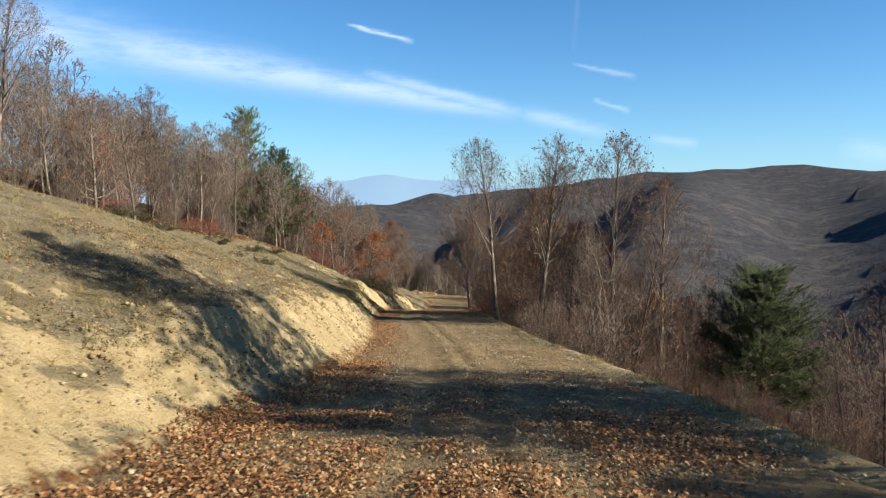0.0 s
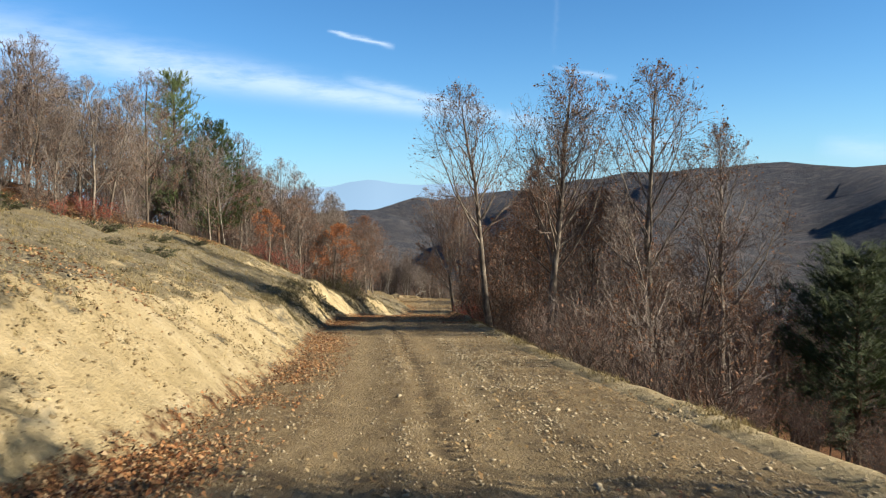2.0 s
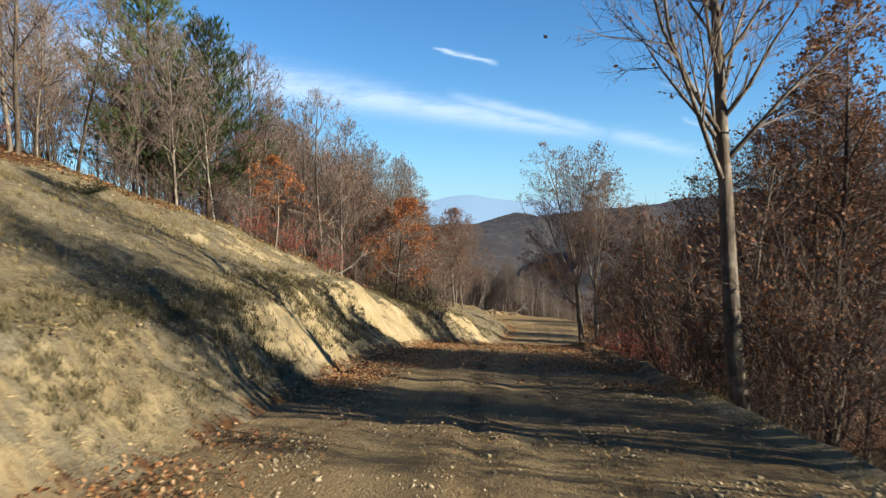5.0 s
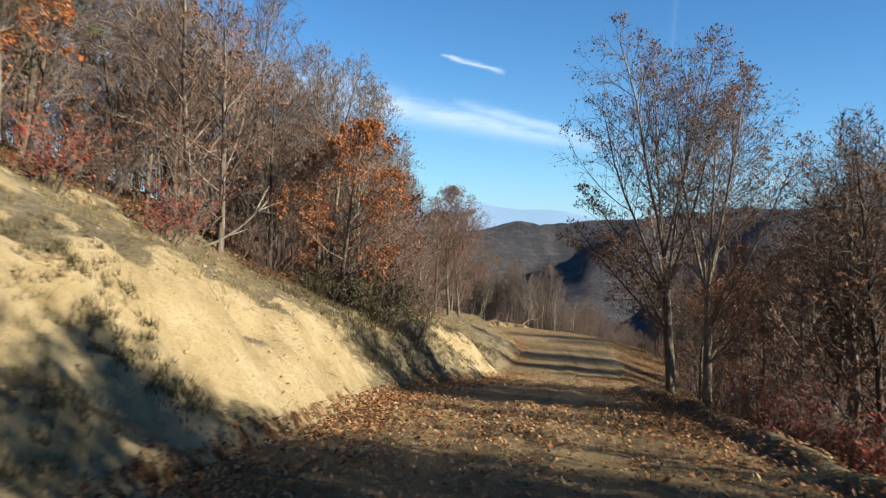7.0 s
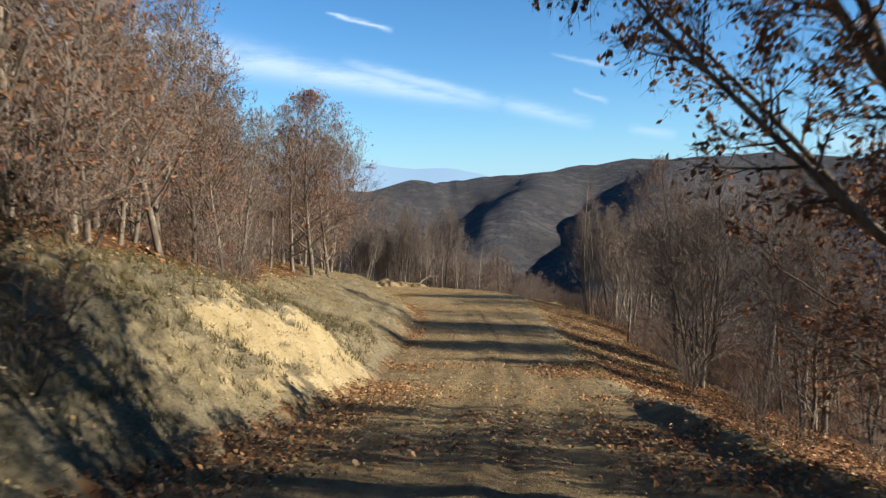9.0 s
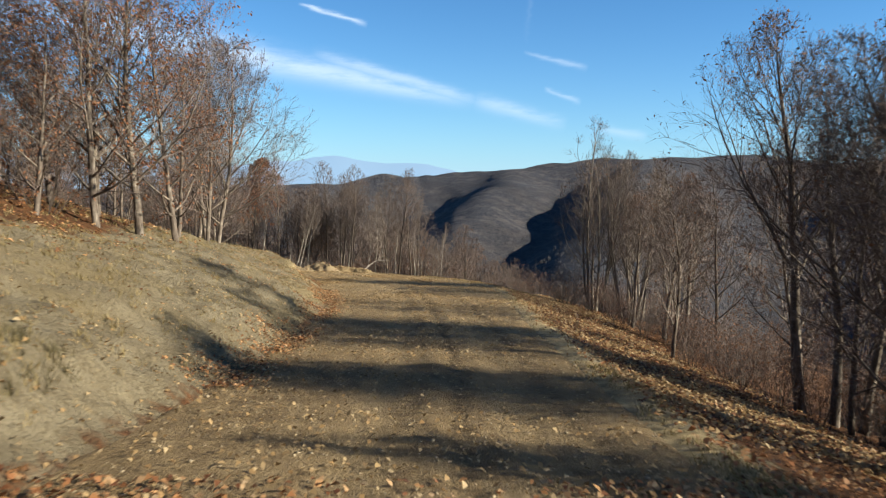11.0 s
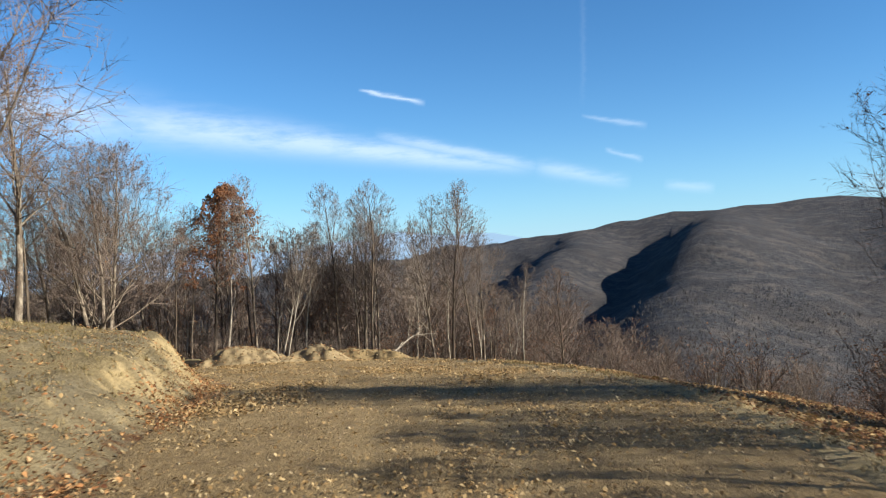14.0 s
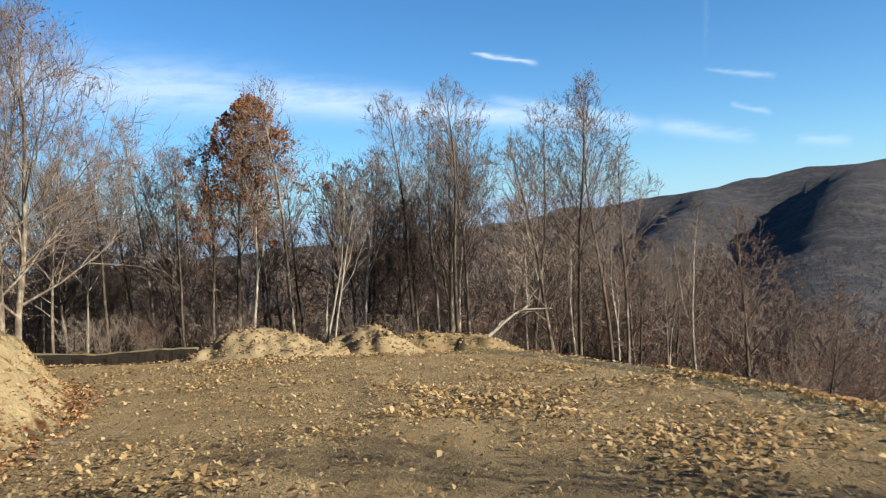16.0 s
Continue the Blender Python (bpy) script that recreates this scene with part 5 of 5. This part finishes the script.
def patch(x, y, s, lo, hi):
    return step(lo, hi, vnoise(x, y, s, 3))


leaves("leaf_drift", scatter(40000, -4.5, 4, 1, 42, lambda x, y: np.clip(
    (x > LEFT(y) - 0.05) * step(1.15, 0.1, np.abs(x - LEFT(y) - 0.35)) * (0.35 + 0.65 * step(20, 14, y)) * patch(x, y, 0.6, -0.35, 0.15)
    + 0.75 * step(15.5, 10, y) * patch(x, y, 0.55, -0.05, 0.3) * (1 - 0.85 * road_rut(x, y)[1]) * (x > LEFT(y) - 0.05) * step(3.6, 2.6, x), 0, 1)), 0.046, M_FALLEN, "drift of rust-brown fallen leaves along the track")
leaves("leaf_drift", scatter(17000, -5.5, 5, 40, 76, lambda x, y: np.clip(
    (x > LEFT(y) - 0.05) * step(1.2, 0.1, np.abs(x - LEFT(y) - 0.3)) * patch(x, y, 0.6, -0.3, 0.15)
    + step(1.5, 0.1, np.abs(x - RIGHT(y) + 0.1)) * patch(x, y, 0.5, -0.35, 0.10)
    + 0.30 * patch(x, y, 0.5, -0.05, 0.3) * (x > LEFT(y)) * (x < RIGHT(y)), 0, 1)), 0.065, M_FALLEN, "rust-brown fallen leaves at the foot of the bank")
leaves("leaf_drift", scatter(28000, 1.5, 11, 65, 116, lambda x, y: np.clip(step(0.1, 0.5, x - RIGHT(y)) * step(6.0, 4.0, x - RIGHT(y)) * (0.35 + 0.65 * patch(x, y, 0.5, -0.3, 0.1)), 0, 1)), 0.075, M_FALLEN, "bright orange-brown leaves covering the slope below the track")
leaves("leaf_drift", scatter(9000, -9, 2, 80, 120, lambda x, y: np.clip(step(0.75, 0.1, np.abs(x - LEFT(y) - 0.05)) * patch(x, y, 0.5, -0.4, 0.1)
    + 0.12 * step(0, 0.4, LEFT(y) - x) * step(4.5, 1, LEFT(y) - x) * patch(x, y, 0.35, -0.05, 0.25), 0, 1)), 0.055, M_FALLEN, "fallen leaves gathered along the grassy bank")
leaves("scattered_leaves", scatter(17000, -9, 8, 0, 98, lambda x, y: (x > LEFT(y) - 5) * (x < RIGHT(y) + 0.3) * (0.12 + 0.5 * patch(x, y, 0.4, 0.0, 0.35))), 0.05, M_FALLEN_PALE, "bleached leaves scattered over the track")
leaves("leaf_drift", scatter(6000, -4, 3, 43, 57, lambda x, y: (x > LEFT(y)) * (x < RIGHT(y) + 0.2) * (0.12 + 0.88 * patch(x, y, 0.45, 0.0, 0.3))), 0.06, M_FALLEN, "rust-brown leaves trodden into the track")
leaves("leaf_drift", scatter(5000, 1.5, 5, 44, 66, lambda x, y: step(0.3, 0.6, x - RIGHT(y)) * step(2.4, 1.2, x - RIGHT(y)) * (0.4 + 0.6 * patch(x, y, 0.6, -0.2, 0.15))), 0.07, M_FALLEN, "orange-brown leaves on the outer side of the low berm")
leaves("scattered_leaves", scatter(5000, -4, 5, 68, 97, lambda x, y: (x > LEFT(y) - 1.5) * (x < RIGHT(y) + 0.2) * (0.25 + 0.75 * patch(x, y, 0.5, -0.1, 0.25))), 0.055, M_FALLEN_PALE, "bleached leaves strewn over the track")
leaves("scattered_leaves", scatter(32000, -16, 9, 93, 123, lambda x, y: (x > LEFT(y) - 3) * (x < RIGHT(y) + 4) * (0.22 + 0.78 * patch(x, y, 0.7, -0.05, 0.3) ** 2)), 0.046, M_FALLEN_PALE, "pale dry leaves strewn over the open ground")
leaves("scattered_leaves", scatter(15000, 2, 11, 78, 116, lambda x, y: step(0.1, 0.5, x - RIGHT(y)) * step(5.5, 3.0, x - RIGHT(y)) * (0.35 + 0.65 * patch(x, y, 0.5, -0.2, 0.2))), 0.075, M_FALLEN_PALE, "golden dry leaves on the slope below the track", 0.03)
leaves("scattered_leaves", scatter(6500, -14, 9, 101, 121, lambda x, y: (x > LEFT(y) - 1) * (x < RIGHT(y) + 1) * (0.03 + 0.97 * patch(x, y, 0.5, 0.08, 0.40))), 0.075, M_FALLEN_PALE, "drifts of large tan leaves on the open ground", 0.02)
leaves("woodland_litter", scatter(14000, 2, 16, 12, 74, lambda x, y: step(0.6, 1.2, x - RIGHT(y)) * step(9, 3, x - RIGHT(y)) * 0.8), 0.10, M_FALLEN, "leaf litter under the roadside trees")
leaves("woodland_litter", scatter(9000, -22, -4, 28, 114, lambda x, y: step(-2.0, 0.6, LEFT(y) - x - WOOD_EDGE(y)) * step(6, 2, LEFT(y) - x - WOOD_EDGE(y)) * 0.8), 0.10, M_FALLEN, "leaf litter at the edge of the woods")


leaves("scattered_leaves", scatter(5000, -9, -2.5, 2, 22, lambda x, y: step(0.6, 1.6, LEFT(y) - x) * step(6.5, 3, LEFT(y) - x) * (0.15 + 0.85 * patch(x, y, 0.45, -0.1, 0.25))), 0.05, M_FALLEN, "rust-brown leaves strewn on the dry slope")


def stones(name, xy, size, material, label, flat=0.55, sunk=0.25, top=None):
    """Irregular small stones, eight-sided."""
    x, y = xy
    n = len(x)
    s = size * np.exp(lr.normal(0, 0.45, n))
    c = np.stack([x, y, (top or surface)(x, y) + s * (flat - sunk) * 0.6], -1)
    base = np.array([(1, 0, 0), (0, 1, 0), (-1, 0, 0), (0, -1, 0), (0, 0, flat), (0, 0, -flat)], float)
    a = lr.rand(n) * 6.283
    P = base[None] * lr.uniform(0.6, 1.25, (n, 6, 1)) + lr.normal(0, 0.12, (n, 6, 3))
    ca, sa = np.cos(a)[:, None], np.sin(a)[:, None]
    Q = np.stack([P[..., 0] * ca - P[..., 1] * sa, P[..., 0] * sa + P[..., 1] * ca, P[..., 2]], -1) * s[:, None, None] + c[:, None]
    f = np.array([(0, 1, 4), (1, 2, 4), (2, 3, 4), (3, 0, 4), (1, 0, 5), (2, 1, 5), (3, 2, 5), (0, 3, 5)])
    F = (f[None] + 6 * np.arange(n)[:, None, None]).reshape(-1, 3)
    return tagged(part(name, tri_mesh(name, Q.reshape(-1, 3), F, material), None), label, "stones", kind="stuff")


stones("gravel", scatter(14000, -5, 8, 2, 118, lambda x, y: (x > LEFT(y) + 0.2) * (x < RIGHT(y)) * (0.25 + 0.75 * patch(x, y, 0.5, -0.1, 0.25)) * (1 - 0.8 * road_rut(x, y)[1]) * (0.3 + 0.7 * step(40, 25, y))), 0.012, M_STONE, "loose pale gravel on the track")
stones("gravel", scatter(5200, 0.8, 3.9, 6, 40, lambda x, y: (x < RIGHT(y) + 0.2) * patch(x, y, 0.6, -0.2, 0.2)), 0.014, M_STONE, "coarse broken stones along the verge")
stones("gravel", scatter(5200, -3, 3, 5, 60, lambda x, y: np.clip(np.exp(-((road_side(x, y) + 0.18) / 0.17) ** 2) + 0.8 * np.exp(-((road_rut(x, y)[0] - 1.35) / 0.2) ** 2), 0, 1) * patch(x, y, 0.45, -0.25, 0.2) * (0.25 + 0.75 * step(45, 25, y))), 0.011, M_STONE, "coarse gravel thrown up between the wheel tracks")
stones("clods", scatter(5500, -7, -1.8, -2, 74, lambda x, y: step(-0.1, 0.2, LEFT(y) - x) * step(2.2, 1.2, LEFT(y) - x) * (0.25 + 0.75 * patch(x, y, 0.7, -0.2, 0.25))), 0.015, M_CLOD, "crumbled earth clods on the cut bank")
stones("clods", scatter(9000, -7, -1.8, -2, 36, lambda x, y: step(0.0, 0.3, LEFT(y) - x) * step(2.6, 1.4, LEFT(y) - x) * (0.15 + 0.85 * patch(x, y, 0.8, -0.1, 0.3))), 0.018, M_CRUMB, "dark crumbs and roots on the cut bank")
stones("slope_stones", scatter(6000, -16, -3, 0, 60, lambda x, y: step(0.8, 1.6, LEFT(y) - x) * step(14, 9, LEFT(y) - x)), 0.018, M_STONE, "pale stones scattered over the dry slope")


def tufts(name, xy, height, blades, material, label):
    """Dry grass: thin bent blades in tufts."""
    x, y = xy
    n = len(x)
    P = np.repeat(np.stack([x, y, surface(x, y) - 0.01], -1), blades, 0)
    m = n * blades
    P[:, :2] += lr.normal(0, 0.035, (m, 2))
    h = np.repeat(height * lr.uniform(0.5, 1.3, n), blades) * lr.uniform(0.6, 1.1, m)
    a = lr.rand(m) * 6.283
    lean = lr.uniform(0.2, 0.95, m)
    tip = P + np.stack([np.cos(a) * lean * h, np.sin(a) * lean * h, h], -1)
    b = a + 1.57 + lr.normal(0, 0.4, m)
    side = np.stack([np.cos(b), np.sin(b), 0 * b], -1) * 0.006
    V = np.stack([P - side, P + side, tip], 1).reshape(-1, 3)
    return tagged(part(name, tri_mesh(name, V, np.arange(len(V)).reshape(-1, 3), material), None), label, "grass", kind="stuff")


tufts("grass_tufts", scatter(6500, -14, -2.5, 0, 60, lambda x, y: step(0.7, 1.4, LEFT(y) - x) * step(12, 6, LEFT(y) - x) * (0.3 + 0.7 * patch(x, y, 0.5, -0.1, 0.2))), 0.13, 7, M_STRAW, "short dry grass tufts on the slope")
tufts("grass_tufts", scatter(3500, -10, 0, 76, 114, lambda x, y: step(0.1, 0.8, LEFT(y) - x) * (0.3 + 0.7 * patch(x, y, 0.5, -0.1, 0.2))), 0.11, 7, M_STRAW, "short dry grass tufts on the slope")
tufts("verge_grass", scatter(1800, 1, 8, 0, 116, lambda x, y: step(0.4, 0.1, np.abs(x - RIGHT(y) - 0.35)) * patch(x, y, 0.5, -0.2, 0.2)), 0.10, 7, M_STRAW, "straw-coloured grass along the verge")


tufts("slope_herbs", scatter(7000, -16, -2.5, 0, 50, lambda x, y: step(0.3, 1.2, LEFT(y) - x) * step(14, 8, LEFT(y) - x) * patch(x, y, 0.8, 0.0, 0.3)), 0.06, 7, M_ROUGH, "low withered herbs on the slope")
tufts("bank_grass", scatter(2600, -7, -2.8, 33, 50, lambda x, y: step(0.1, 0.4, LEFT(y) - x) * step(2.4, 1.2, LEFT(y) - x) * patch(x, y, 0.7, -0.3, 0.1)), 0.12, 9, M_ROUGH, "rough olive-green grass low on the bank")
tufts("bank_grass", scatter(2400, -8, -2.5, 57.5, 78, lambda x, y: step(0.1, 0.5, LEFT(y) - x) * step(3.6, 2.4, LEFT(y) - x) * (1 - 0.85 * step(66.5, 68, y) * step(73, 71, y) * step(1.6, 1.2, LEFT(y) - x))), 0.16, 9, M_ROUGH, "rough olive-green grass on the shaded bank")


# ---- dug earth and dead wood at the end of the terrace ----
HEAPS = []


def heap_rise(px, py, x, y, rx, ry_, h, turn, seed):
    """Height of a heap over the ground, with lumps and slumps."""
    ang = radians(turn)
    u = ((px - x) * math.cos(ang) + (py - y) * math.sin(ang)) / rx
    v = (-(px - x) * math.sin(ang) + (py - y) * math.cos(ang)) / ry_
    g = np.clip(1 - np.sqrt(u * u + v * v) - 0.25 * vnoise(px, py + seed, 1.6, 2), 0, 1)
    lump = vnoise(px + seed, py, 0.9, 2) * 0.45 + vnoise(px, py + seed, 3.2, 3) * 0.22
    return h * (1 - (1 - g) ** 2.0) * (0.9 + 0.75 * lump) + (0.09 * vnoise(px, py, 5.5, 3) - 0.03) * np.clip(4 * g, 0, 1) - 0.05


def heap(name, x, y, rx, ry_, h, turn, material, label, seed):
    """A tipped heap of earth, uneven and slumped."""
    n = 60
    args = (x, y, rx, ry_, h, turn, seed)
    HEAPS.append(args)
    r = 1.15 * max(rx, ry_)
    X, Y = np.meshgrid(np.linspace(x - r, x + r, n), np.linspace(y - r, y + r, n))
    Z = surface(X, Y) + heap_rise(X, Y, *args)
    V = np.stack([X, Y, Z], -1).reshape(-1, 3)
    k = np.arange(n * n).reshape(n, n)
    F = np.stack([k[:-1, :-1], k[:-1, 1:], k[1:, 1:], k[1:, :-1]], -1).reshape(-1, 4)
    keep = heap_rise(X, Y, *args).ravel() > -0.049
    F = F[keep[F].any(1)]
    return tagged(part(name, tri_mesh(name, V, F, material), None), label, "earth heap")


def heap_top(x, y):
    z = surface(x, y)
    rise = 0 * z
    for a in HEAPS:
        rise = np.maximum(rise, heap_rise(x, y, *a))
    return z + rise


heap("earth_mound", -7.2, 121.9, 2.3, 1.5, 0.84, 8, M_SPOIL, "tipped heap of pale yellow earth at the track end", 1.0)
heap("earth_mound", -6.0, 121.7, 1.5, 1.0, 0.5, -8, M_SPOIL, "slumped heap of pale earth with leaves", 5.0)
heap("earth_mound", -4.6, 122.4, 1.7, 1.2, 0.85, -25, M_SPOIL, "small heap of pale earth with leaves", 4.0)
heap("earth_mound", -3.0, 122.9, 1.5, 1.1, 0.6, 5, M_CRUMB, "low heap of brown soil and roots", 7.0)
heap("earth_mound", -1.4, 122.9, 1.4, 1.0, 0.5, 0, M_CRUMB, "low heap of brown soil and roots", 9.0)
heap("earth_mound", 0.4, 121.6, 1.2, 0.7, 0.35, -30, M_SOIL, "low heap of brown soil and roots", 13.0)


def soil_ledge():
    """A low bank of turned soil with a steep face, crumbled along its top. The face's shade is in its colour."""
    V, F = [], []
    n = 70
    prof = ((-0.12, -0.10), (-0.07, 0.10), (-0.04, 0.22), (0.03, 0.34), (0.20, 0.38), (0.6, 0.37), (1.2, 0.30), (1.9, -0.15))
    for i in range(n + 1):
        t = i / n
        x, y = -15.2 + 7.2 * t, 118.9 + 2.9 * t
        h = (0.95 + 0.35 * float(vnoise(x, y, 0.8, 3))) * min(1, 8 * t, 8 * (1 - t))
        for d, z in prof:
            q = float(vnoise(x + d, y + 3 * d, 3.5, 2)) * 0.12
            px, py = x - 0.37 * d, y + 0.93 * d + q
            V.append((px, py, top_z(px, py) + z * h + q * 0.4 * (z > 0)))
        if i:
            m = len(prof)
            for j in range(m - 1):
                b = i * m + j
                F.append((b - m, b, b + 1, b - m + 1))
    # painted-shade soil on the steep face, turf on the rest
    me = mesh("soil_bank", V, F, M_SOIL_SHADE, False)
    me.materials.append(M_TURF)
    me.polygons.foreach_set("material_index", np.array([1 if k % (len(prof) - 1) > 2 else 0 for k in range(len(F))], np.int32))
    return tagged(part("soil_bank", me, None), "low ledge of dark cut soil, shade painted on its face, worn turf on top", "earth bank")


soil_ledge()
for k in range(4):
    heap("stump_heap", -15.5 + 2.1 * k, 122.6 + 0.3 * k, 0.6, 0.5, 0.55, 40 * k, M_SOIL, "uprooted stump and soil heap", 21.0 + k)


stones("rubble", scatter(1700, -10, 1.5, 120.5, 124.5, lambda x, y: step(0.02, 0.15, heap_top(x, y) - surface(x, y)) * 0.9 + 0.06), 0.028, M_SPOIL, "clods and stones strewn on the earth heaps", top=heap_top)
leaves("heap_leaves", scatter(1100, -10, 1.5, 120.5, 124.5, lambda x, y: (0.25 + 0.75 * patch(x, y, 0.9, -0.1, 0.3)) * (0.3 + step(0.02, 0.2, heap_top(x, y) - surface(x, y)))), 0.075, M_FALLEN, "brown leaves caught on the earth heaps", 0.03, top=heap_top)


def dead_limb(x, y, length, r, turn, rise, material, label, seed, forks=3):
    w = Wood(seed)
    d = Vector((math.cos(radians(turn)), math.sin(radians(turn)), rise)).normalized()
    pts, rad = w.line(Vector((0, 0, 0.02)), d, length, r, r * 0.35, 6, 0.06, 0.0)
    w.tube(pts, rad, 6, 0)
    stem, forked = w.tubes[0], []
    w.tubes[0] = ([], [])
    for _ in range(forks):
        q, e = w.spot(pts, w.r.uniform(0.3, 0.9))
        bp, br = w.line(q, turned(e, w.r.uniform(0.4, 0.8), w.r.random() * 6.28), length * w.r.uniform(0.25, 0.5), r * 0.5, 0.005, 4, 0.1, 0.04)
        w.tube(bp, br, 4, 0)
        forked.append(w.tubes[0])
        w.tubes[0] = ([], [])
    root = new("dead_branch")
    tagged(root, label, "branch")
    part("limb", mesh("limb", *stem, material, True), None, root)
    for piece in forked:
        part("side_shoot", mesh("side_shoot", *piece, material, True), None, root)
    root.matrix_world = pose(x, y, top_z(x, y))
    return root


dead_limb(-1.9, 123.6, 2.2, 0.06, 35, 0.75, M_BIRCH, "leaning broken trunk with white bark", 31, 6)
dead_limb(-4.6, 110.2, 1.5, 0.03, 25, -0.06, M_BARK, "fallen grey branch among leaves", 33, 3)
dead_limb(-4.2, 109.6, 1.1, 0.025, -20, -0.08, M_BARK, "fallen grey branch among leaves", 34, 2)
dead_limb(-7.6, 56.9, 1.6, 0.03, 10, 0.35, M_BIRCH, "bleached dead branch sticking out over the bank", 35, 4)
dead_limb(-8.3, 55.4, 1.2, 0.025, -15, 0.30, M_BIRCH, "bleached dead branch sticking out over the bank", 36, 3)
